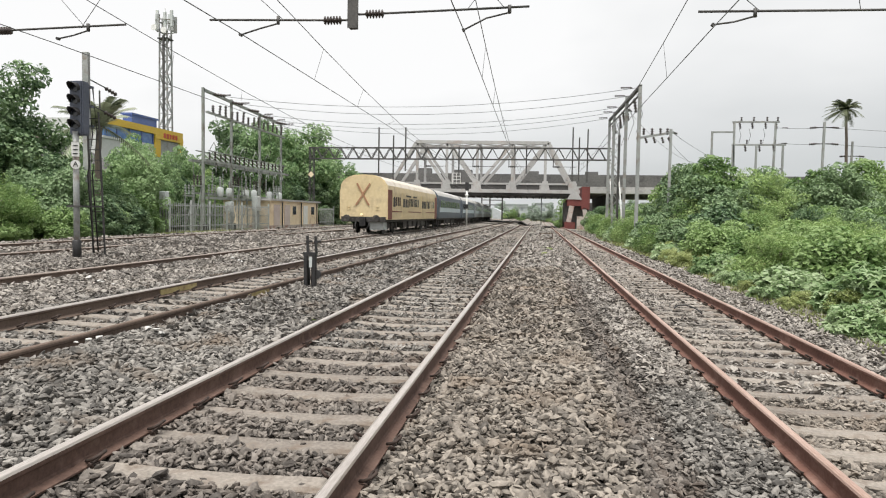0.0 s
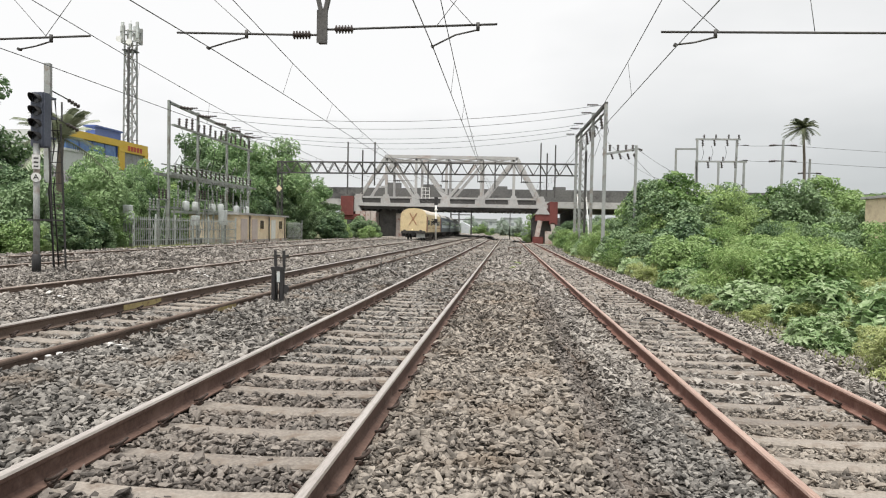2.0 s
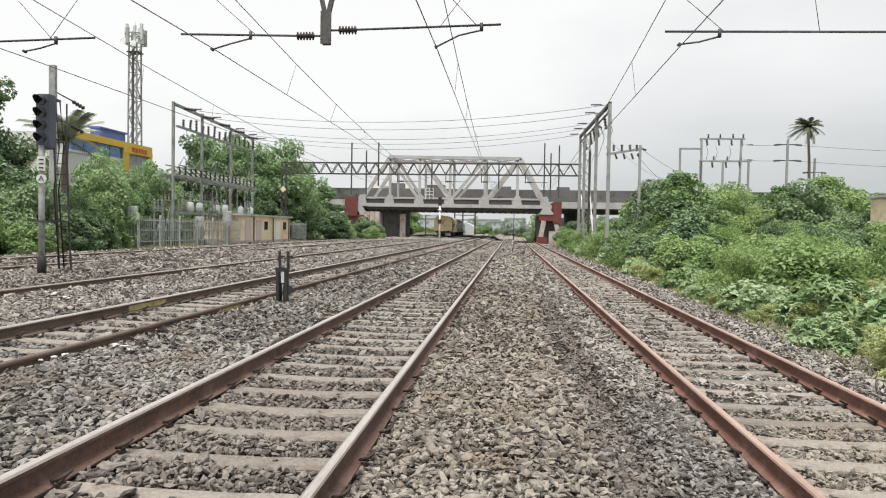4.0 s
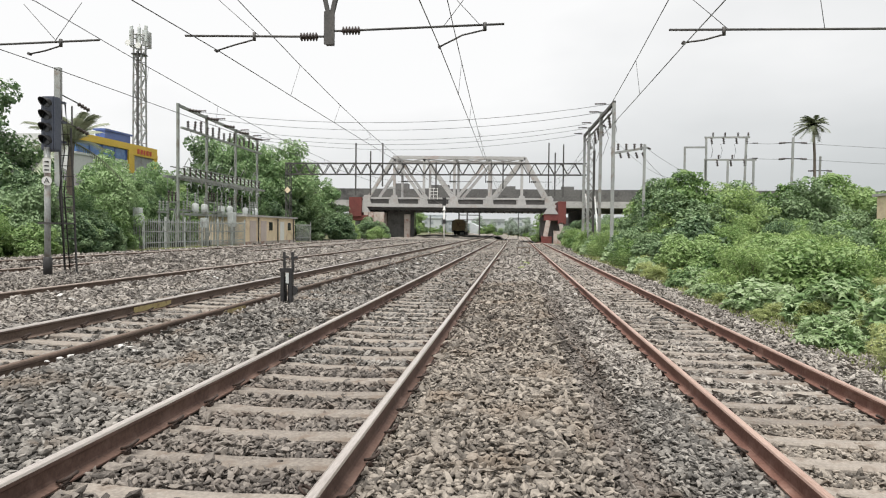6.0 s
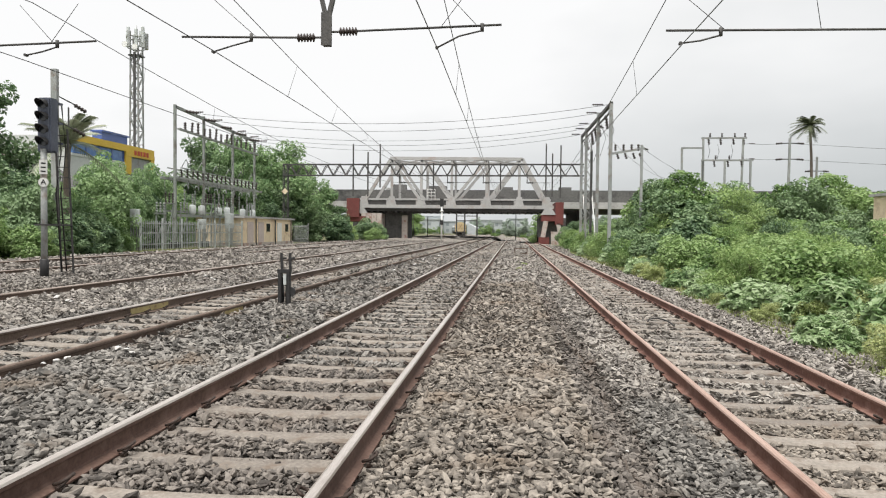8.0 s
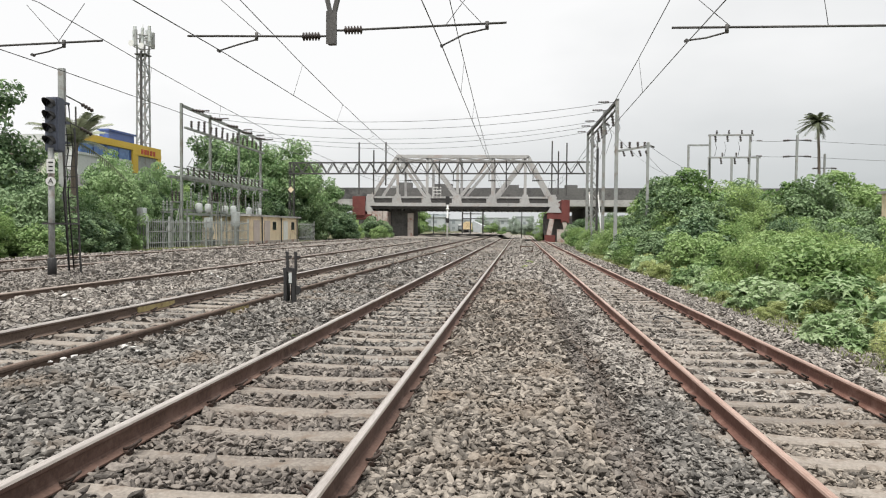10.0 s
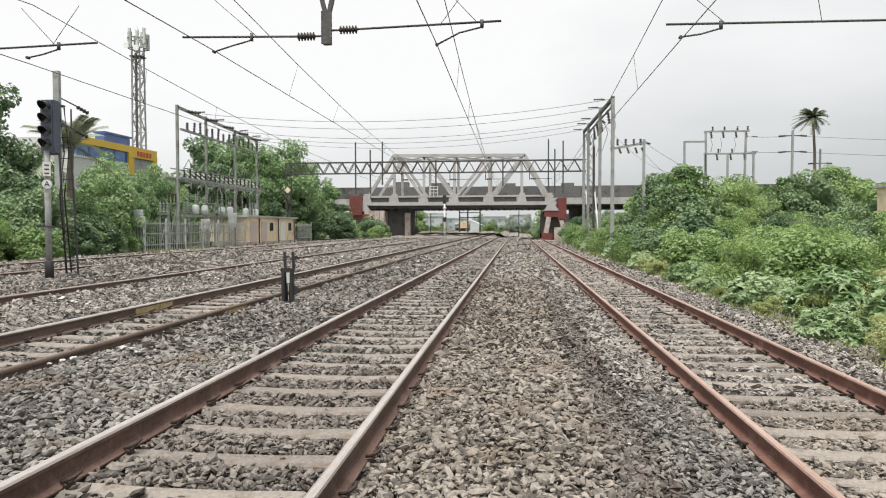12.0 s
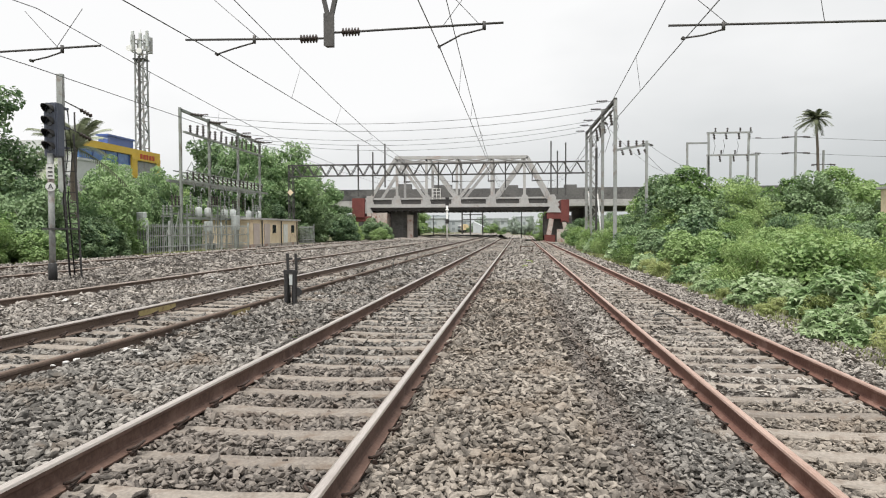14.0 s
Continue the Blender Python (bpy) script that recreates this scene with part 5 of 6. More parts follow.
# ---------------------------------------------------------------- trackside signal and marker
def build_signal():
    s = thing("railway_signal", "slate grey four-lamp signal on a pale post beside the tracks", "railway signal", "signals")
    x, y = -13.9, 18.62
    part("post", tube(B(), [(x, y, 0.0), (x, y, 3.9)], 0.088, 12), M_GALV, s, "pale grey tubular post")
    part("base", tube(B(), [(x, y, -0.1), (x, y, 0.60), (x, y, 0.63)], [0.125, 0.125, 0.09], 12), M_BLACK, s, "black painted base")
    bm = box(B(), x - 0.22, x + 0.22, y, y + 0.36, 3.80, 5.42)
    bmesh.ops.bevel(bm, geom=bm.edges[:], offset=0.04, segments=2, affect="EDGES")
    head = part("signal_head", bm, M_SIGNALHEAD, s)
    for i in range(4):
        z = 5.2 - i * 0.37
        bm = B()
        n = 12
        rows = []
        for yy, k in ((y + 0.02, 1.0), (y - 0.30, 0.92)):
            for r in (0.16, 0.145):
                rows.append([bm.verts.new((x + r * k * math.cos(a), yy + (0.16 * (1 - math.sin(a)) if yy < y else 0), z + r * k * math.sin(a)))
                             for a in (math.radians(-25 + 230 * j / n) for j in range(n + 1))])
        for a, b in ((0, 2), (1, 3), (2, 3)):
            for j in range(n):
                bm.faces.new((rows[a][j], rows[a][j + 1], rows[b][j + 1], rows[b][j]))
        part("hood", bm, M_BLACK, head)
        part("lens", tube(B(), [(x, y - 0.02, z), (x, y + 0.03, z)], 0.11, 16), M_GLASS, head, "dark unlit lens")
    for z in (4.1, 4.7, 5.3):
        part("bracket", box(B(), x - 0.12, x + 0.12, y + 0.38, y + 0.7, z, z + 0.06), M_SIGNALHEAD, s)
    for dx in (-0.2, 0.2):
        part("ladder_rail", beam(B(), (x + dx, y + 0.78, 4.6), (x + dx, y + 1.05, 0.05), 0.04, 0.05), M_DARKSTEEL, s)
    for i in range(13):
        f = i / 13
        part("ladder_rung", beam(B(), (x - 0.2, y + 0.79 + 0.26 * f, 4.4 - 4.2 * f), (x + 0.2, y + 0.79 + 0.26 * f, 4.4 - 4.2 * f), 0.025, 0.025), M_DARKSTEEL, s)
    part("ladder_hoop", box(B(), x - 0.24, x + 0.24, y - 0.1, y + 0.95, 1.62, 1.67), M_DARKSTEEL, s)
    for dx, dy in ((0.1, 0.45), (0.06, 0.72), (-0.08, 0.7)):
        part("cable", tube(B(), [(x + dx, y + dy, 5.3), (x + dx + 0.06, y + dy + 0.1, 3.9), (x + dx, y + dy - 0.06, 2.6), (x + dx, y + dy + 0.2, 0.2)], 0.022, 6), M_BLACK, s)
    turn = pose(x, y, 0, 0, 0, 30)
    bm = box(B(), -0.105, 0.105, -0.13, -0.10, 3.14, 3.56)
    plate = part("number_plate", bm, M_WHITE, s, "small white plate with dark bars")
    plate.matrix_basis = turn
    for z in (3.2, 3.32, 3.44):
        bar = part("bar", box(B(), -0.06, 0.06, -0.136, -0.129, z, z + 0.04), M_BLACK, plate)
    disc = part("disc", tube(B(), [(0, -0.10, 2.90), (0, -0.13, 2.90)], 0.135, 20), M_WHITE, s, "white disc with a black letter A")
    disc.matrix_basis = turn
    cu = bpy.data.curves.new("letter", "FONT")
    cu.body, cu.size, cu.extrude = "A", 0.22, 0.003
    cu.align_x, cu.align_y = "CENTER", "CENTER"
    cu.materials.append(M_BLACK)
    letter = new("letter", cu)
    letter.parent = disc
    letter.matrix_basis = pose(0, -0.137, 2.90, 90, 0, 0)

    s = thing("railway_signal", "slim white far signal post with a dark head", "railway signal", "signals")
    x, y = -9.85, 92.0
    part("post", tube(B(), [(x, y, 0), (x, y, 5.2)], 0.13, 10), M_WHITE, s)
    part("signal_head", box(B(), x - 0.25, x + 0.25, y - 0.15, y + 0.2, 4.9, 6.0), M_BLACK, s)
    part("lower_box", box(B(), x - 0.22, x + 0.22, y - 0.2, y + 0.2, 2.4, 3.0), M_BLACK, s)
    part("collar", tube(B(), [(x, y, 4.2), (x, y, 4.35)], 0.25, 10), M_WHITE, s)


build_signal()


def build_side_pole():
    p = thing("power_pole", "plain grey steel pole with strain insulators among bushes", "pole", "power poles")
    x, y = -23.6, 32.5
    bm = box(B(), x - 0.14, x + 0.14, y - 0.1, y + 0.1, -0.2, 9.7)
    box(bm, x - 0.16, x + 0.16, y - 0.13, y - 0.1, -0.2, 9.7)
    part("pole", bm, M_GALV, p)
    for z, dy in ((8.1, 1.3), (6.8, 1.2)):
        part("bracket", beam(B(), (x, y, z + 0.3), (x + 0.2, y + dy, z), 0.05, 0.05), M_DARKSTEEL, p)
        part("strain_insulator", insulator(B(), (x + 0.15, y + dy, z), (x + 0.35, y + dy + 0.7, z - 0.25), 0.12, 4), M_PORC, p)
    part("hanger", beam(B(), (x + 0.1, y + 0.9, 7.9), (x + 0.1, y + 0.9, 6.9), 0.06, 0.06), M_DARKSTEEL, p)


build_side_pole()


def build_marker():
    m = thing("track_marker", "pair of short black posts with pale boxes beside the rail", "marker post")
    x, y = -4.48, 12.8
    for dx in (-0.085, 0.085):
        bm = box(B(), x + dx - 0.036, x + dx + 0.036, y - 0.05, y + 0.05, -0.1, 0.80)
        bmesh.ops.bevel(bm, geom=bm.edges[:], offset=0.012, segments=1, affect="EDGES")
        part("post", bm, M_BLACK, m)
    for dx in (-0.04, 0.02, 0.06):
        part("rod", tube(B(), [(x + dx, y + 0.06, 0.0), (x + dx, y + 0.05, 0.62)], 0.02, 6), M_BLACK, m)
    part("crossbar", box(B(), x - 0.13, x + 0.13, y - 0.045, y + 0.045, 0.72, 0.80), M_BLACK, m)
    part("pale_box", box(B(), x - 0.01, x + 0.05, y - 0.05, y + 0.02, 0.5, 0.70), M_BOX, m, "small pale plate")
    part("wheel_disc", tube(B(), [(x + 0.13, y - 0.02, 0.36), (x + 0.13, y + 0.03, 0.36)], 0.09, 14), M_BLACK, m)
    for dx in (-0.05, 0.12):
        bm = beam(B(), (x + dx, y, 0.78), (x + dx - 0.01, y, 1.12), 0.045, 0.045)
        beam(bm, (x + dx - 0.04, y, 1.0), (x + dx + 0.09, y, 1.02), 0.03, 0.04)
        part("stub", bm, M_BLACK, m)


build_marker()


# ---------------------------------------------------------------- western switching station
def build_station():
    g = thing("switching_gantry", "tall galvanised switchyard gantry with rows of insulators", "switch gantry", "switch gantries")
    x = -25.8
    poles = ((49.0, 11.0), (53.8, 10.9), (59.6, 10.6), (64.8, 10.45))
    for y, z in poles:
        part("pole", box(B(), x - 0.09, x + 0.09, y - 0.09, y + 0.09, -0.1, z), M_YARD, g)
        part("footing", box(B(), x - 0.3, x + 0.3, y - 0.3, y + 0.3, -0.2, 0.5), M_BLACK, g)
    part("top_beam", beam(B(), (x, 49, 10.85), (x, 64.9, 10.3), 0.18, 0.2), M_YARD, g)
    part("upper_rack", beam(B(), (x + 0.3, 49, 9.15), (x + 0.3, 64.9, 8.95), 0.22, 0.14), M_YARD, g)
    bm = beam(B(), (x + 0.35, 48.6, 5.42), (x + 0.35, 65.8, 5.3), 0.16, 0.18)
    beam(bm, (x - 0.9, 48.6, 5.42), (x - 0.9, 65.8, 5.3), 0.2, 0.2)
    part("middle_rack", bm, M_YARD, g)
    part("lower_rack", beam(B(), (x + 0.3, 49, 2.55), (x + 0.3, 65, 2.6), 0.22, 0.2), M_YARD, g)
    for i in range(14):
        y = 50.0 + i * 1.08
        part("upper_insulator", insulator(B(), (x + 0.3, y, 9.15), (x + 0.3 + 0.08 * (i % 2), y, 9.8 + 0.15 * (i % 3)), 0.13, 4), M_PORC, g)
    for i in range(18):
        y = 49.4 + i * 0.88
        part("middle_insulator", insulator(B(), (x + 0.35, y, 5.5), (x + 0.35, y + 0.1 * ((i % 3) - 1), 6.1 + 0.12 * (i % 2)), 0.10, 4), M_PORC, g)
        if i % 3 == 0:
            part("contact_arm", tube(B(), [(x + 0.35, y, 6.3), (x + 0.5, y + 0.35, 6.9), (x + 0.4, y + 0.9, 6.6)], 0.035, 5), M_YARD, g)
    part("isolator_bar", beam(B(), (x + 0.35, 49.2, 6.2), (x + 0.35, 64.8, 6.1), 0.08, 0.08), M_YARD, g)
    part("back_isolator_bar", beam(B(), (x - 0.7, 49.2, 6.2), (x - 0.7, 64.8, 6.1), 0.08, 0.08), M_YARD, g)
    for i in range(15):
        y = 49.8 + i * 1.04
        part("isolator_blade", beam(B(), (x + 0.35, y, 5.5), (x - 0.7, y + 0.4, 6.2), 0.07, 0.05), M_BOX, g)
    for i in range(9):
        y = 50.2 + i * 1.75
        part("arcing_horn", tube(B(), [(x + 0.3, y + 0.34 * math.cos(a), 4.55 + 0.42 * math.sin(a)) for a in (0.2 + k * 0.4 for k in range(7))], 0.035, 5), M_BOX, g)
        part("hanger", beam(B(), (x + 0.3, y + 0.33, 4.65), (x + 0.3, y + 0.33, 5.35), 0.06, 0.06), M_YARD, g)
        part("post_insulator", insulator(B(), (x + 0.3, y - 0.3, 3.0), (x + 0.3, y - 0.3, 4.6), 0.09, 7), M_YARD, g)
    part("inner_rack", beam(B(), (x - 0.9, 49, 2.9), (x - 0.9, 65, 2.9), 0.16, 0.14), M_YARD, g)
    for i in range(6):
        y = 50.3 + i * 2.6
        part("loop_wire", tube(B(), [(x + 0.3, y, 9.2), (x + 0.6, y + 0.2, 7.9), (x + 0.35, y + 0.4, 6.4)], 0.02, 4), M_WIRE, g)
        part("lower_loop", tube(B(), [(x + 0.4, y, 5.3), (x + 0.95, y + 0.2, 4.4), (x + 0.7, y + 0.5, 3.6)], 0.02, 4), M_WIRE, g)
    for i in range(5):
        y = 50.5 + i * 3.2
        part("strain_insulator", insulator(B(), (x + 0.1, y, 10.75 - i * 0.12), (x + 1.1, y, 10.6 - i * 0.12), 0.14, 4), M_PORC, g)
    for i, (y, h) in enumerate(((51.2, 4.3), (52.8, 4.0), (56.0, 4.6), (57.7, 3.9), (61.2, 3.8), (63.6, 3.9))):
        t = thing("switch_transformer", "pale rounded outdoor transformer on the lower rack", "transformer", "outdoor transformers")
        part("tank", tube(B(), [(x + 0.3, y, 2.66), (x + 0.3, y, 2.8), (x + 0.3, y, 3.35), (x + 0.3, y, 3.45)], [0.2, 0.27, 0.27, 0.14], 14), M_BOX, t)
        part("bushing", insulator(B(), (x + 0.3, y, 3.4), (x + 0.3, y, h), 0.10, 5), M_GALV, t)
    for y, z0, z1, w in ((42.0, 1.7, 2.8, 0.42), (56.8, 1.6, 2.9, 0.8), (51.6, 1.5, 2.3, 0.6)):
        t = thing("equipment_cabinet", "pale grey steel equipment cabinet on legs", "cabinet", "equipment cabinets")
        xx = -24.9
        bm = box(B(), xx - 0.25, xx + 0.25, y - w / 2, y + w / 2, z0, z1)
        bmesh.ops.bevel(bm, geom=bm.edges[:], offset=0.03, segments=1, affect="EDGES")
        part("case", bm, M_BOX, t)
        part("door", box(B(), xx + 0.25, xx + 0.27, y - w / 2 + 0.08, y + w / 2 - 0.08, z0 + 0.08, z1 - 0.08), M_BOX, t)
        for dx in (-0.2, 0.2):
            for dy in (-0.15, 0.15):
                part("leg", beam(B(), (xx + dx, y + dy, 0), (xx + dx, y + dy, z0), 0.07, 0.07), M_GALV, t)
    for i, (y, h) in enumerate(((45.4, 3.4), (47.3, 4.2), (50.2, 3.6), (53.0, 4.4), (55.4, 3.7), (58.6, 4.3), (61.6, 4.0))):
        r = thing("isolator_frame", "slender galvanised isolator frame with upright insulators", "isolator frame", "isolator frames")
        xx = -25.0 - 0.35 * (i % 3)
        for dy in (-0.55, 0.55):
            part("post", beam(B(), (xx, y + dy, -0.1), (xx, y + dy, h - 0.8), 0.09, 0.09), M_YARD, r)
        part("crossbar", beam(B(), (xx, y - 0.75, h - 0.8), (xx, y + 0.75, h - 0.8), 0.1, 0.1), M_YARD, r)
        part("brace", beam(B(), (xx, y - 0.55, 0.4), (xx, y + 0.55, h - 1.0), 0.05, 0.05), M_YARD, r)
        for dy in (-0.5, 0.0, 0.5):
            part("insulator", insulator(B(), (xx, y + dy, h - 0.75), (xx, y + dy, h), 0.09, 4), M_PORC if i % 2 else M_YARD, r)
        part("jumper", tube(B(), [(xx, y, h), (xx + 0.25, y + 0.2, h + 0.7), (xx + 0.1, y + 0.4, 5.2)], 0.02, 4), M_WIRE, r)
    f = thing("palisade_fence", "galvanised steel palisade fence round the switchyard", "fence", kind="")
    fx = -24.0
    pale = mesh_of("pale", beam(B(), (0, 0, 0.12), (0, 0, 2.05), 0.03, 0.035), M_FENCE)
    for i in range(66):
        p = new("pale", pale)
        p.parent = f
        p.matrix_basis = pose(fx, 41.2 + i * 0.25, 0)
    for i in range(7):
        part("fence_post", box(B(), fx - 0.1, fx - 0.02, 41.2 + i * 2.72, 41.34 + i * 2.72, -0.1, 2.25), M_BOX, f)
    for z in (0.45, 1.2, 1.85):
        part("fence_rail", box(B(), fx - 0.05, fx - 0.015, 41.1, 57.6, z, z + 0.07), M_FENCE, f)

    h = thing("switchyard_hut", "flat-roofed cream plastered hut beside the tracks", "hut")
    part("wall", box(B(), -28.5, -24.0, 57.8, 71.0, -0.1, 2.55), M_PLASTER, h)
    part("roof", box(B(), -28.8, -23.75, 57.5, 71.3, 2.55, 2.72), M_FLY_PALE, h, "stained flat roof slab")
    part("plinth", box(B(), -28.6, -23.9, 57.7, 71.1, -0.1, 0.3), M_PIER, h)
    for y0, y1, mm in ((58.6, 60.0, M_PINK), (61.2, 62.6, M_PINK), (66.4, 67.6, M_WHITE)):
        part("door", box(B(), -24.0, -23.95, y0, y1, 0.3, 2.2), mm, h, "faded painted door")
    for y0 in (63.4, 68.8):
        w = part("window", box(B(), -24.0, -23.97, y0, y0 + 0.9, 1.3, 2.1), M_GLASS, h)
        part("sill", box(B(), -24.0, -23.88, y0 - 0.1, y0 + 1.0, 1.2, 1.3), M_PLASTER, w)
    for y0 in (60.5, 65.6, 70.4):
        part("pipe", tube(B(), [(-23.9, y0, 0), (-23.9, y0, 2.5)], 0.06, 8), M_DARKSTEEL, h)
    f2 = thing("palisade_fence", "galvanised steel palisade fence round the switchyard", "fence")
    for i in range(18):
        p = new("pale", pale)
        p.parent = f2
        p.matrix_basis = pose(fx, 71.6 + i * 0.3, 0)
    for z in (0.45, 1.85):
        part("fence_rail", box(B(), fx - 0.05, fx - 0.015, 71.4, 77.0, z, z + 0.07), M_GALV, f2)
    part("fence_post", box(B(), fx - 0.1, fx - 0.02, 76.9, 77.0, -0.1, 2.3), M_GALV, f2)


build_station()


# ---------------------------------------------------------------- phone mast and shop building
def build_tower():
    t = thing("phone_mast", "grey lattice phone mast with panel antennas on top", "phone mast")
    x, y = -53.05, 90.0

    def half(z):
        return 0.70 - 0.14 * z / 27.0
    for sx in (-1, 1):
        for sy in (-1, 1):
            part("leg", beam(B(), (x + sx * half(0), y + sy * half(0), 0), (x + sx * half(27), y + sy * half(27), 27.0), 0.2, 0.2), M_GALV, t)
    z, k = 0.0, 0
    while z < 26.4:
        z2 = z + 1.9
        a, b = half(z), half(z2)
        s = 1 if k % 2 else -1
        for sy in (-1, 1):
            part("brace", beam(B(), (x - s * a, y + sy * a, z), (x + s * b, y + sy * b, z2), 0.11, 0.11), M_GALV, t)
            part("strut", beam(B(), (x - b, y + sy * b, z2), (x + b, y + sy * b, z2), 0.09, 0.09), M_GALV, t)
        for sx in (-1, 1):
            part("brace", beam(B(), (x + sx * a, y - s * a, z), (x + sx * b, y + s * b, z2), 0.11, 0.11), M_GALV, t)
        z, k = z2, k + 1
    part("platform", box(B(), x - 0.8, x + 0.8, y - 0.8, y + 0.8, 25.6, 25.75), M_DARKSTEEL, t)
    part("ring", tube(B(), [(x + 1.3 * math.cos(a), y + 1.3 * math.sin(a), 28.2) for a in (i * math.pi / 8 for i in range(17))], 0.07, 6), M_GALV, t)
    part("lower_ring", tube(B(), [(x + 1.2 * math.cos(a), y + 1.2 * math.sin(a), 26.8) for a in (i * math.pi / 8 for i in range(17))], 0.07, 6), M_GALV, t)
    for i in range(9):
        a = i * 2 * math.pi / 9 + 0.3
        r = 1.05 if i % 2 else 1.35
        px, py = x + r * math.cos(a), y + r * math.sin(a)
        z0 = 26.6 + 0.5 * (i % 3) * 0.7
        bm = box(B(), px - 0.2, px + 0.2, py - 0.16, py + 0.16, z0, z0 + 2.3)
        bmesh.ops.bevel(bm, geom=bm.edges[:], offset=0.06, segments=1, affect="EDGES")
        part("antenna_panel", bm, M_BOX if i % 3 else M_GALV, t)
        part("antenna_arm", beam(B(), (x, y, z0 + 1.1), (px, py, z0 + 1.1), 0.09, 0.09), M_GALV, t)
    for dx, z in ((-0.9, 27.0), (0.6, 26.6)):
        part("dish", tube(B(), [(x + dx, y - 1.2, z), (x + dx, y - 1.45, z), (x + dx, y - 1.5, z)], [0.2, 0.42, 0.42], 14), M_WHITE, t)
    part("tip", tube(B(), [(x, y, 27), (x, y, 30.0)], 0.05, 6), M_GALV, t)
    part("cable_tray", beam(B(), (x + 0.2, y - 0.9, 0), (x + 0.2, y - 0.9, 26), 0.3, 0.1), M_DARKSTEEL, t)


build_tower()


def build_shop():
    b = thing("commercial_building", "grey-white block with yellow fascia and blue glazing", "building")
    x = -48.0
    part("wall", box(B(), -62, x, 68.5, 85.0, 0, 9.6), M_BLDG, b)
    part("upper_wall", box(B(), -62, x - 0.4, 68.5, 85.0, 9.6, 11.6), M_BLDG, b)
    part("fascia", box(B(), x - 0.4, x + 0.25, 68.4, 85.2, 11.0, 11.8), M_BYELLOW, b, "bright yellow fascia band")
    part("sign_panel", box(B(), x - 0.4, x + 0.3, 78.6, 85.2, 10.45, 11.0), M_BYELLOW, b, "yellow sign panel with red marks")
    part("pillar", box(B(), x - 0.4, x + 0.27, 78.6, 79.8, 8.2, 10.45), M_BYELLOW, b)
    part("end_pillar", box(B(), x - 0.4, x + 0.27, 84.4, 85.2, 8.2, 10.45), M_BYELLOW, b)
    part("shutter", box(B(), x - 0.3, x + 0.05, 79.8, 84.4, 7.0, 10.45), M_GALV, b, "grey roller shutter")
    for i, (w, y) in enumerate(((0.45, 80.4), (0.5, 81.1), (0.4, 81.8), (0.5, 82.45), (0.45, 83.2))):
        part("sign_bar", box(B(), x + 0.3, x + 0.34, y, y + w, 10.7, 11.3), M_RED, b)
    for i in range(4):
        y = 68.9 + i * 2.4
        w = part("window", box(B(), x - 0.45, x + 0.02, y, y + 2.2, 9.7, 10.95), M_BGLASS, b, "blue tinted pane")
        part("mullion", box(B(), x - 0.42, x + 0.1, y + 2.2, y + 2.4, 9.65, 11.0), M_BBLUE, w)
    part("sill_band", box(B(), x - 0.2, x + 0.12, 68.5, 78.6, 9.4, 9.66), M_BLDG, b)
    part("roof_shed", box(B(), -50.7, -49.5, 76.4, 81.8, 11.6, 13.1), M_BBLUE, b, "blue sheeted roof room")
    part("shed_roof", box(B(), -50.9, -49.3, 76.2, 82.0, 13.1, 13.3), M_BBLUE, b)
    h = thing("house", "low house with a dark tiled roof among bushes", "house")
    part("wall", box(B(), -43, -35, 44, 52, 0, 4.6), M_PLASTER, h)
    bm = B()
    v = [bm.verts.new(c) for c in ((-43.6, 43.4, 4.6), (-34.4, 43.4, 4.6), (-34.4, 52.6, 4.6), (-43.6, 52.6, 4.6), (-39, 43.4, 7.0), (-39, 52.6, 7.0))]
    for f in ((0, 1, 4), (2, 3, 5), (1, 2, 5, 4), (3, 0, 4, 5), (0, 3, 2, 1)):
        bm.faces.new([v[i] for i in f])
    part("roof", bm, M_FLY, h, "dark tiled pitched roof")
    part("window", box(B(), -35.02, -34.97, 46, 47.5, 2.2, 3.6), M_GLASS, h)
    part("door", box(B(), -35.02, -34.96, 49, 50, 0, 2.1), M_MAROON, h)


build_shop()


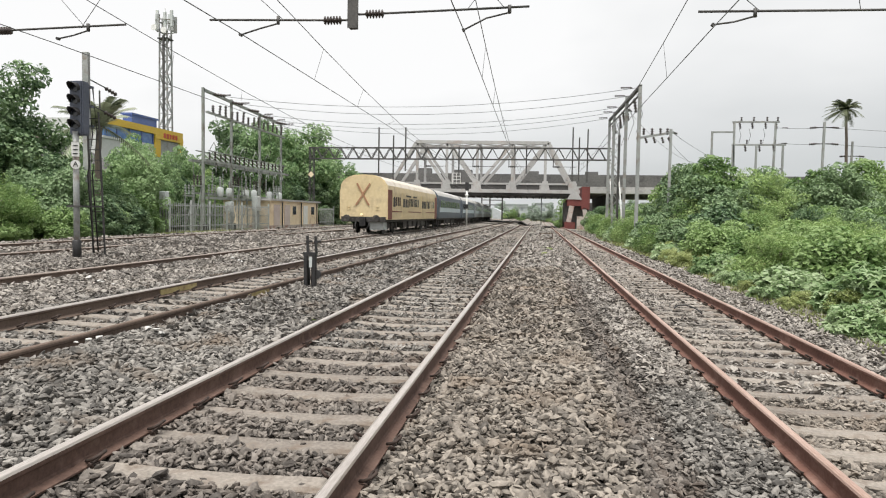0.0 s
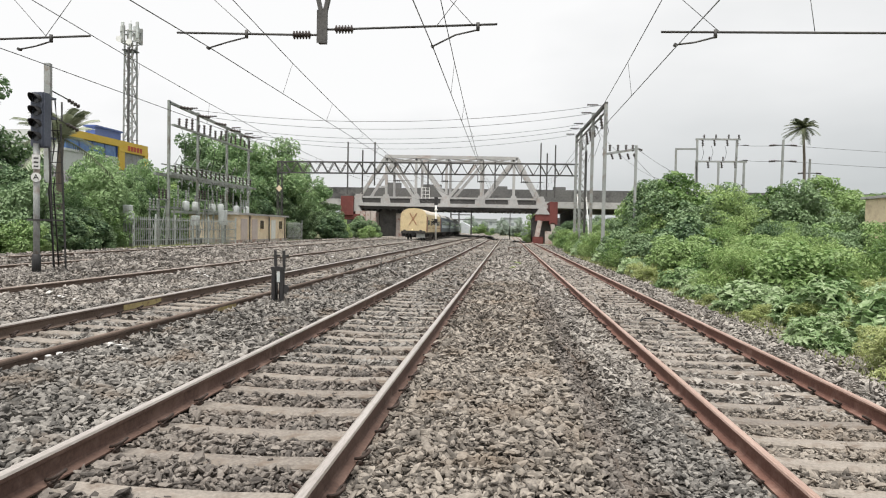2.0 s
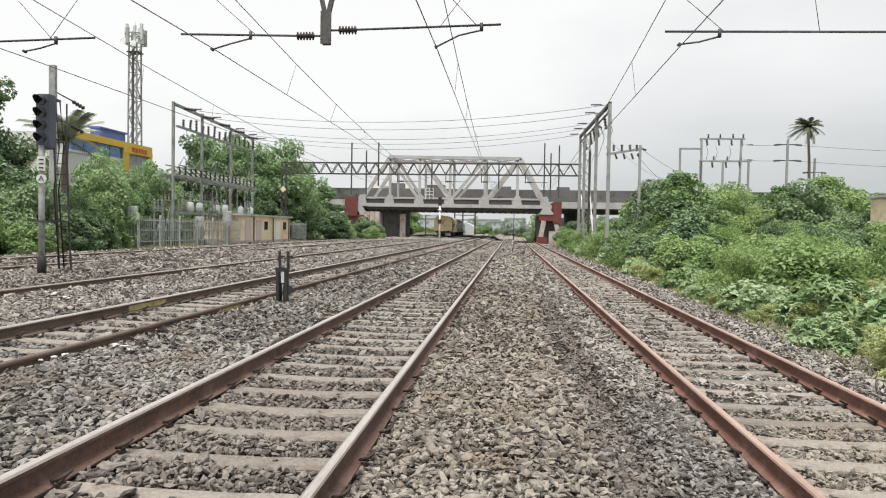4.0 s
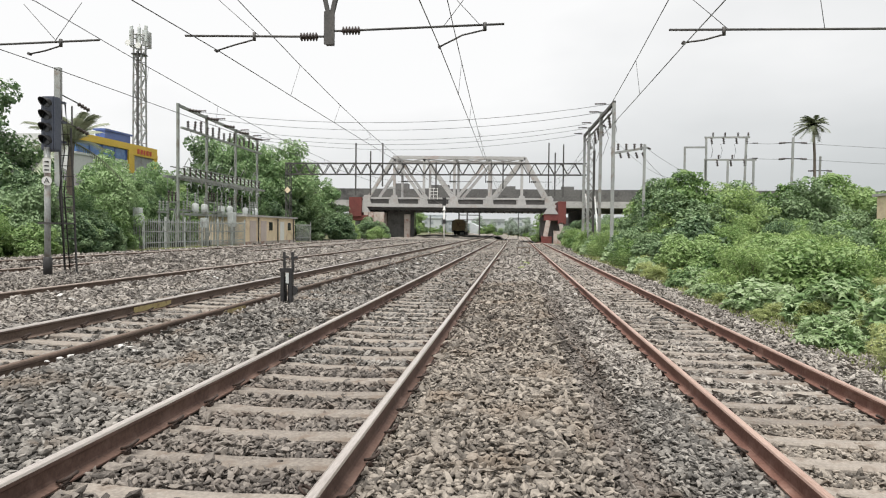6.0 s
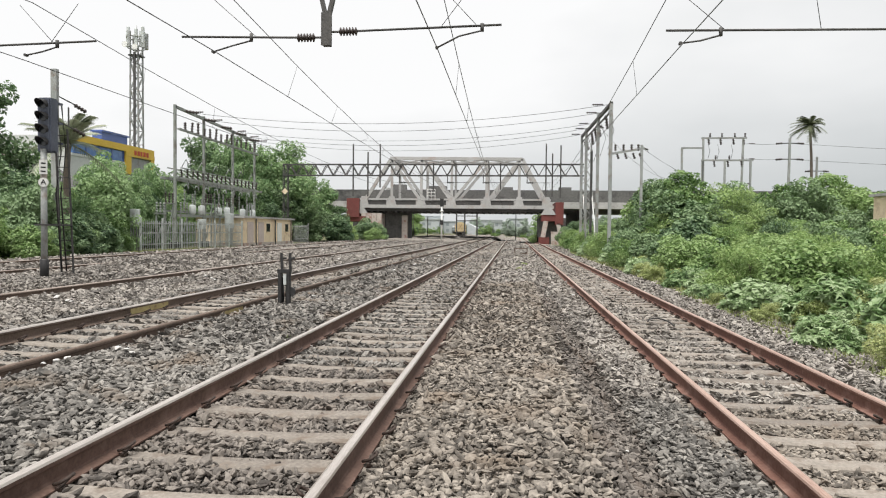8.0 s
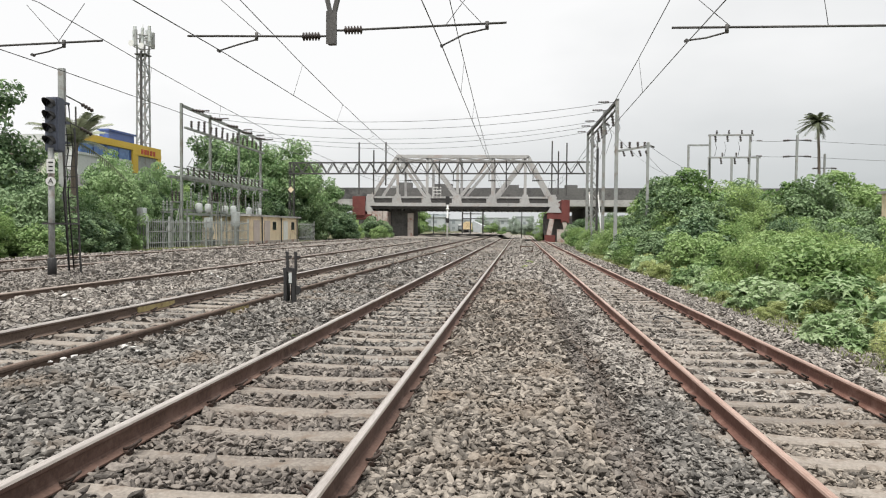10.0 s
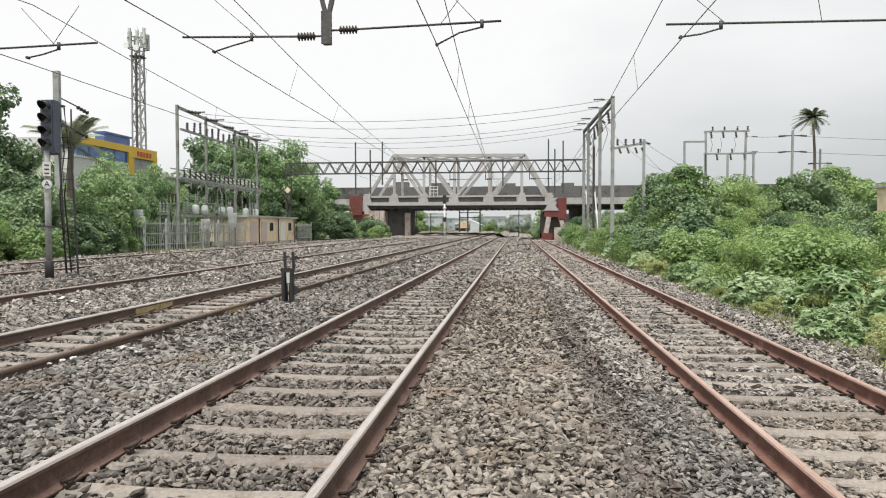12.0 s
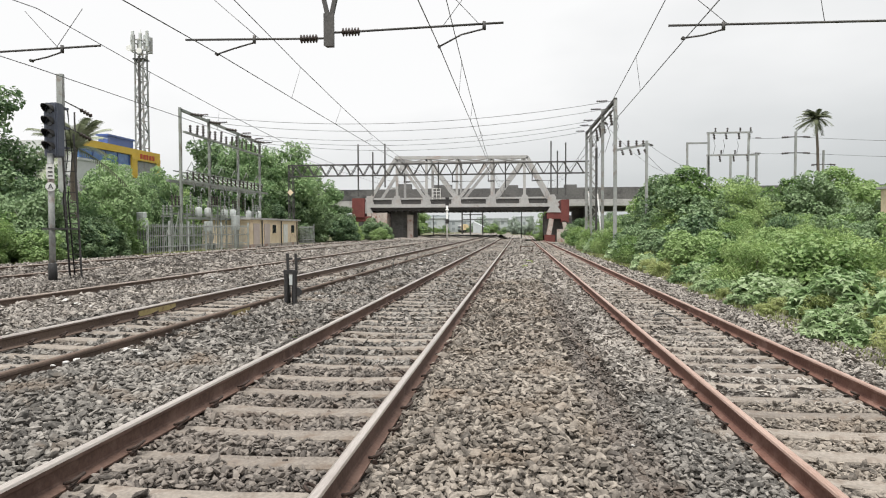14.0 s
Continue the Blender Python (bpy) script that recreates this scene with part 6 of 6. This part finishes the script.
# ---------------------------------------------------------------- palms
def palm(x, y, top, frond, lean, blow, droop, seed, rise, label, mat=None, count=24):
    rng = random.Random(seed)
    p = thing("palm_tree", label, "palm tree", "palm trees")
    tip = Vector((x + lean, y, top))
    part("trunk", tube(B(), [(x, y, -0.3), (x + lean * 0.15, y, top * 0.4), (x + lean * 0.5, y, top * 0.75), tip], [0.26, 0.2, 0.17, 0.15], 10), M_BARK, p)
    for i in range(count):
        a = i * 2.399 + rng.uniform(-0.2, 0.2)
        up = rng.uniform(*rise)
        d = Vector((math.cos(a) + blow, math.sin(a), up)).normalized()
        L = frond * rng.uniform(0.8, 1.1)
        spine = []
        for k in range(9):
            f = k / 8
            spine.append(tip + d * L * f + Vector((blow * 0.5 * L * f * f, 0, -droop * L * f * f)))
        bm = tube(B(), spine, [0.045 - 0.004 * k for k in range(9)], 4)
        for k in range(1, 9):
            for j in range(3):
                c = spine[k - 1].lerp(spine[k], j / 3)
                ax = (spine[k] - spine[k - 1]).normalized()
                side = ax.cross(Vector((0, 0, 1)))
                side = side.normalized() if side.length > 1e-3 else Vector((1, 0, 0))
                ll = frond * 0.25 * (1 - 0.6 * abs(k / 8 - 0.45)) * rng.uniform(0.8, 1.1)
                for s in (-1, 1):
                    e = c + side * s * ll * 0.75 + ax * ll * 0.5 + Vector((blow * 0.2 * ll, 0, -ll * 0.28))
                    w = ax * 0.05 * frond / 2.4
                    bm.faces.new([bm.verts.new(q) for q in (c - w, c + w, e)])
        part("frond", bm, mat or M_PALM, p)
    return p


palm(-25.2, 35.5, 6.3, 2.9, 0.2, 0.0, 0.36, 5, (-0.4, 2.4), "grey-green palm with ragged spiky fronds among bushes", None, 22)
palm(39.9, 95.0, 16.2, 2.7, -0.5, -0.3, 0.45, 6, (-0.6, 2.4), "tall slim palm with a windblown crown", M_PALM_DARK, 44)


# ---------------------------------------------------------------- eastern gantry, switchyard and poles
def build_east():
    g = thing("switching_gantry", "row of grey steel masts joined by a top beam", "switch gantry", "switch gantries")
    x = 6.96
    masts = ((50.0, 11.1, 0.2), (57.5, 11.6, 0.2), (66.7, 11.7, 0.2), (71.0, 11.6, 0.2))
    for y, z, w in masts:
        bm = box(B(), x - w / 2, x + w / 2, y - w / 2, y + w / 2, -0.6, z)
        box(bm, x - w / 2 - 0.03, x + w / 2 + 0.03, y - 0.03, y + 0.03, -0.6, z)
        part("mast", bm, M_GALV, g)
    bm = beam(B(), (x, 49.9, 10.95), (x, 71.2, 11.5), 0.22, 0.22)
    beam(bm, (x, 49.9, 10.4), (x, 71.2, 10.9), 0.1, 0.1)
    part("top_beam", bm, M_DARKSTEEL, g)
    for i, y in enumerate((51.5, 54.0, 58.5, 61.0, 63.5, 67.8, 69.5)):
        part("hanging_insulator", insulator(B(), (x + 0.15, y, 10.8), (x + 0.3, y, 9.7), 0.14, 5), M_PORC, g)
    for (ya, za), (yb, zb) in (((62.5, 5.4), (57.9, -0.4)), ((70.0, 5.4), (64.8, -0.4))):
        part("raking_strut", beam(B(), (x + 0.1, ya, za), (x + 0.1, yb, zb), 0.12, 0.12), M_GALV, g)
    part("short_mast", box(B(), x - 0.1, x + 0.1, 61.9, 62.1, -0.5, 8.9), M_DARKSTEEL, g)
    bm = B()
    lattice_mast(bm, x, 64.2, -0.4, 10.4, 0.45)
    part("lattice_mast", bm, M_GALV, g)
    for i in range(4):
        part("jumper", tube(B(), [(x, 52 + i * 4.6, 10.9), (x + 0.6, 52.6 + i * 4.6, 9.4), (x + 0.2, 53 + i * 4.6, 8.0)], 0.022, 4), M_WIRE, g)
    s = thing("line_support", "small steel portal with upright insulators", "pole", "power poles")
    part("pole", box(B(), 9.46, 9.64, 51.9, 52.1, -0.5, 8.2), M_GALV, s)
    part("crossbeam", beam(B(), (7.06, 52, 7.5), (9.75, 52, 7.95), 0.16, 0.16), M_GALV, s)
    for xx in (7.6, 8.2, 8.8, 9.3):
        part("insulator", insulator(B(), (xx, 52, 7.75), (xx, 52, 8.25), 0.12, 3), M_PORC, s)
        part("low_insulator", insulator(B(), (xx + 0.1, 52, 7.6), (xx + 0.25, 52, 7.15), 0.11, 3), M_PORC, s)

    y = 85.0
    g = thing("switching_gantry", "distant grey switchyard frame above the bushes", "switch gantry", "switch gantries")
    for xx, z, lean in ((20.4, 12.0, -0.1), (22.9, 13.3, -0.2), (27.6, 13.3, 0.25), (28.5, 10.6, 0.0), (25.5, 10.5, 0.0), (22.85, 10.5, 0.0)):
        part("pole", beam(B(), (xx - lean, y, -0.2), (xx, y, z), 0.22, 0.22), M_GALV, g)
    for xa, xb, z in ((20.3, 22.9, 12.0), (22.7, 28.0, 13.2), (22.7, 28.8, 10.5)):
        part("crossbeam", beam(B(), (xa, y, z), (xb, y, z), 0.2, 0.2), M_GALV, g)
    for xx, z in ((23.5, 13.2), (24.9, 13.2), (26.4, 13.2), (27.6, 13.2), (24.2, 10.5), (25.8, 10.5), (27.4, 10.5)):
        part("insulator", insulator(B(), (xx, y, z), (xx + 0.1, y, z - 0.8), 0.16, 4), M_PORC, g)
        part("post_insulator", insulator(B(), (xx + 0.2, y, z + 0.1), (xx + 0.2, y, z + 0.6), 0.14, 3), M_PORC, g)
    for xx in (23.5, 24.6, 26.2):
        part("drop_wire", tube(B(), [(xx, y, 12.4), (xx + 0.2, y, 11.6), (xx, y, 10.7)], 0.03, 4), M_WIRE, g)
    for xx, yy, z in ((31.05, 80.0, 12.5), (40.4, 95.0, 12.0)):
        p = thing("power_pole", "slim grey steel power pole with cross arms", "pole", "power poles")
        part("pole", beam(B(), (xx - 0.1, yy, -0.2), (xx, yy, z), 0.22, 0.22), M_GALV, p)
        for zz in (10.1, 11.9):
            if zz < z - 0.3:
                part("arm", beam(B(), (xx - 0.9, yy, zz), (xx + 0.9, yy, zz), 0.1, 0.1), M_DARKSTEEL, p)
                for s in (-0.8, 0.8):
                    part("insulator", insulator(B(), (xx + s, yy, zz), (xx + s * 1.9, yy, zz - 0.06), 0.14, 4), M_PORC, p)


build_east()


def sag(p, q, d, n=14):
    p, q = Vector(p), Vector(q)
    return [p.lerp(q, i / n) - Vector((0, 0, d * 4 * (i / n) * (1 - i / n))) for i in range(n + 1)]


def feeder(p, q, d, r=0.018):
    w = thing("feeder_wire", "thin dark sagging power line strung between supports", "power line", "power lines")
    part("conductor", tube(B(), sag(p, q, d), r, 5), M_WIRE, w)
    a, b = Vector(p), Vector(q)
    for e, o in ((a, b), (b, a)):
        d2 = (o - e).normalized()
        part("strain_insulator", insulator(B(), e + d2 * 0.5, e + d2 * 1.3, 0.075, 5), M_PORC, w)


for ya, za, yb, zb, d in ((51.0, 10.75, 50.6, 11.0, 1.15), (54.5, 10.7, 54.5, 11.1, 1.2), (59.5, 10.5, 60.5, 11.2, 1.2), (62.5, 10.4, 64.0, 11.3, 1.2), (64.7, 10.3, 68.5, 11.4, 1.3)):
    feeder((-25.8, ya, za), (6.96, yb, zb), d)
for z in (10.1, 11.9):
    feeder((27.9, 85, z + 0.6), (31.05, 80, z), 0.1, 0.02)
    feeder((31.05, 80, z), (95, 92, z + 0.4), 0.8, 0.02)
feeder((9.55, 52, 8.0), (28.5, 85, 7.6), 1.3, 0.014)
feeder((9.3, 52, 7.5), (22.8, 85, 7.4), 1.4, 0.014)
feeder((6.96, 57.5, 10.6), (20.4, 85, 8.2), 1.4, 0.014)


# ---------------------------------------------------------------- the far end of the line
def build_far():
    rng = random.Random(8)
    for i, (x, y, w, h) in enumerate(((-66, 360, 26, 7.5), (-42, 380, 14, 6.6), (-24, 420, 17, 8.2), (-2, 390, 10, 8.6), (14, 420, 28, 9.6), (-14, 372, 9, 6.4), (-52, 372, 12, 9.4), (-96, 340, 22, 9), (54, 360, 26, 9))):
        b = thing("distant_building", "pale hazy block far down the line", "building", "distant buildings")
        part("wall", box(B(), x, x + w, y, y + 12, -1, h), M_FAR, b)
        part("roof", box(B(), x - 0.4, x + w + 0.4, y - 0.4, y + 12.4, h, h + 0.5), M_FAR, b)
        for k in range(int(w / 3.2)):
            for z in range(int(h / 3.0)):
                if rng.random() < 0.35:
                    continue
                part("window", box(B(), x + 0.8 + k * 3.2, x + 2.4 + k * 3.2, y - 0.05, y + 0.1, 1.0 + z * 3.3, 2.6 + z * 3.3), M_FARDARK, b)
    p = thing("overhead_line_portal", "dark far portal over the curving tracks", "portal", "overhead line portals")
    for x, z in ((-16.6, 7.4), (-14.2, 7.4), (-10.6, 7.4)):
        part("mast", box(B(), x - 0.2, x + 0.2, 196, 196.4, -0.5, z), M_DARKSTEEL, p)
    for z in (4.4, 5.8, 7.2):
        part("boom", box(B(), -16.8, -10.4, 196.1, 196.3, z, z + 0.25), M_DARKSTEEL, p)
    w = thing("goods_shed", "low pale shed roof beside the far tracks", "shed", kind="")
    bm = B()
    v = [bm.verts.new(c) for c in ((-18.4, 268, 4.7), (-13.6, 268, 2.4), (-13.6, 290, 2.4), (-18.4, 290, 4.7), (-18.4, 268, -1), (-13.6, 268, -1), (-13.6, 290, -1), (-18.4, 290, -1))]
    for f in ((0, 1, 2, 3), (7, 6, 5, 4), (0, 4, 5, 1), (1, 5, 6, 2), (2, 6, 7, 3), (3, 7, 4, 0)):
        bm.faces.new([v[i] for i in f])
    part("roof_and_wall", bm, M_FAR, w)
    for x, y, h in ((0.6, 170, 7.0), (-22.5, 150, 5.5), (-20.5, 160, 5.0), (5.4, 150, 6.5)):
        q = thing("lamp_post", "thin grey post beyond the bridge", "post", "far posts")
        part("pole", tube(B(), [(x, y, -1), (x, y, h)], 0.10, 6), M_GALV, q)
        part("arm", beam(B(), (x, y, h - 0.2), (x + 1.3, y, h), 0.10, 0.10), M_GALV, q)


build_far()


# ---------------------------------------------------------------- small things on the ballast
def scrap(x, y, s, seed, mat=None, label="crumpled white scrap of litter on the ballast"):
    rng = random.Random(seed)
    bm = B()
    bmesh.ops.create_icosphere(bm, subdivisions=1, radius=s)
    for v in bm.verts:
        v.co *= rng.uniform(0.45, 1.25)
        v.co.z *= 0.5
    ob = new("litter", mesh_of("litter", bm, mat or M_WHITE))
    ob.matrix_basis = pose(x, y, float(ground_z(x, y)) + 0.05, 0, 0, rng.uniform(0, 360))
    tagged(ob, label, "litter", "scraps of litter")


LITTER = ((-4.92, 6.75, 0.07), (-4.95, 6.6, 0.05), (-4.9, 6.92, 0.08), (-4.66, 7.5, 0.11), (-4.5, 7.4, 0.08), (-4.36, 7.28, 0.06), (-9.6, 13.25, 0.13), (-9.05, 12.8, 0.11), (-8.9, 12.7, 0.07), (-8.57, 12.56, 0.07), (-9.6, 20.1, 0.13), (-9.2, 19.7, 0.10),
          (-8.93, 19.3, 0.10), (-4.74, 13.4, 0.09), (-4.62, 13.1, 0.07), (-4.29, 14.1, 0.08), (-4.15, 14.3, 0.05), (1.79, 20.0, 0.11), (0.95, 5.55, 0.035), (-4.3, 24, 0.12), (-4.1, 28, 0.14), (-4.4, 33, 0.14), (-4.2, 31, 0.12), (-9.0, 34, 0.16),
          (-8.6, 41, 0.18), (-13.9, 44, 0.2), (-13.6, 47, 0.2), (-4.2, 38, 0.14), (1.4, 8.9, 0.03), (-0.2, 6.6, 0.025), (0.2, 9.8, 0.03))
for i, (x, y, s) in enumerate(LITTER):
    scrap(x, y, s * 0.62, i, M_SCRAP)

# a tossed metal frame, a bent cable and weeds on the bank
f = thing("discarded_frame", "dark rusty metal frame standing in the ballast", "scrap metal")
for xa, za, xb, zb in ((-0.42, 0.04, 0.42, 0.04), (-0.42, 0.36, 0.42, 0.36), (-0.40, 0.04, -0.40, 0.36), (0.40, 0.04, 0.40, 0.36)):
    part("bar", beam(B(), (xa, 0, za), (xb, 0.05 * zb, zb), 0.05, 0.05), M_RUST_DARK, f)
f.matrix_basis = pose(0.5, 43.6, float(ground_z(0.5, 43.6)) - 0.02)
w = part("bent_cable", tube(B(), [(0.28 * math.cos(a), 0.22 * math.sin(a), 0.02 + 0.16 * math.sin(a * 0.9)) for a in (0.1 + i * 0.26 for i in range(11))], 0.014, 6), M_BLACK)
w.matrix_basis = pose(2.95, 13.6, -0.30, 0, 0, 15)
tagged(w, "bent black cable end lying across a sleeper", "cable")
for x, y, s, k in ((0.26, 25.9, 0.22, 2), (0.47, 29.4, 0.28, 2), (0.35, 31.0, 0.2, 0), (-9.2, 9.6, 0.2, 2), (-3.2, 9.3, 0.10, 2)):
    copy_thing(WEED[k], spot(x, y, s, x * 90, s * 0.7))

for x, y0, y1 in ((C2 - GAUGE / 2, 11.3, 12.6), (C2 + GAUGE / 2, 11.2, 12.1)):
    t = part("rail_joint_plate", box(B(), x + 0.012, x + 0.03, y0, y1, 0.035, 0.135), M_TAPE)
    tagged(t, "scuffed yellow painted plate along a rail web", "rail plate")


def build_wall_house():
    h = thing("house", "small cream rendered house half hidden by bushes", "house")
    part("wall", box(B(), 21.6, 25.6, 39.0, 43.0, -0.4, 3.9), M_PLASTER, h)
    part("roof", box(B(), 21.45, 25.8, 38.85, 43.3, 3.9, 4.05), M_FLY_PALE, h)
    part("band", box(B(), 21.55, 25.6, 38.95, 39.0, 2.2, 2.4), M_PINK, h)
    part("window", box(B(), 22.4, 23.4, 38.96, 39.02, 1.2, 2.1), M_GLASS, h)


build_wall_house()


def build_grass():
    """Blades along the foot of the bushes on both sides."""
    r = np.random.RandomState(77)
    n = 12000
    east = r.uniform(0, 1, n) < 0.75
    y = np.where(east, 7 + 60 * r.uniform(0, 1, n) ** 1.7, r.uniform(22, 48, n))
    x = np.where(east, np.interp(y, (6, 10.5, 18, 27, 40, 50, 75), (4.9, 5.25, 5.6, 5.8, 5.6, 5.5, 5.7)) + r.gamma(2.0, 0.35, n) - 0.25, -22.6 - r.gamma(2.0, 0.3, n))
    z = ground_z(x, y)
    h = r.uniform(0.04, 0.15, n) * np.clip(y / 16, 0.8, 1.4)
    a = r.uniform(0, 2 * np.pi, n)
    w = 0.012 * np.clip(y / 9, 1, 3)
    base = np.stack([x, y, z - 0.02], 1)
    side = np.stack([np.cos(a) * w, np.sin(a) * w, 0 * a], 1)
    tip = base + np.stack([-np.sin(a) * h * 0.45, np.cos(a) * h * 0.45, h], 1)
    v = np.stack([base - side, base + side, tip], 1).reshape(-1, 3)
    f = np.arange(3 * n).reshape(-1, 3)
    tagged(new("verge_grass", mesh_np("verge_grass", v, f, M_GRASS)), "yellow-green grass along the foot of the bushes", "grass", kind="stuff")


build_grass()


# ---------------------------------------------------------------- what moves
def motions():
    for i, c in enumerate(COACHES):
        walk(c, coach_rows(i))


motions()
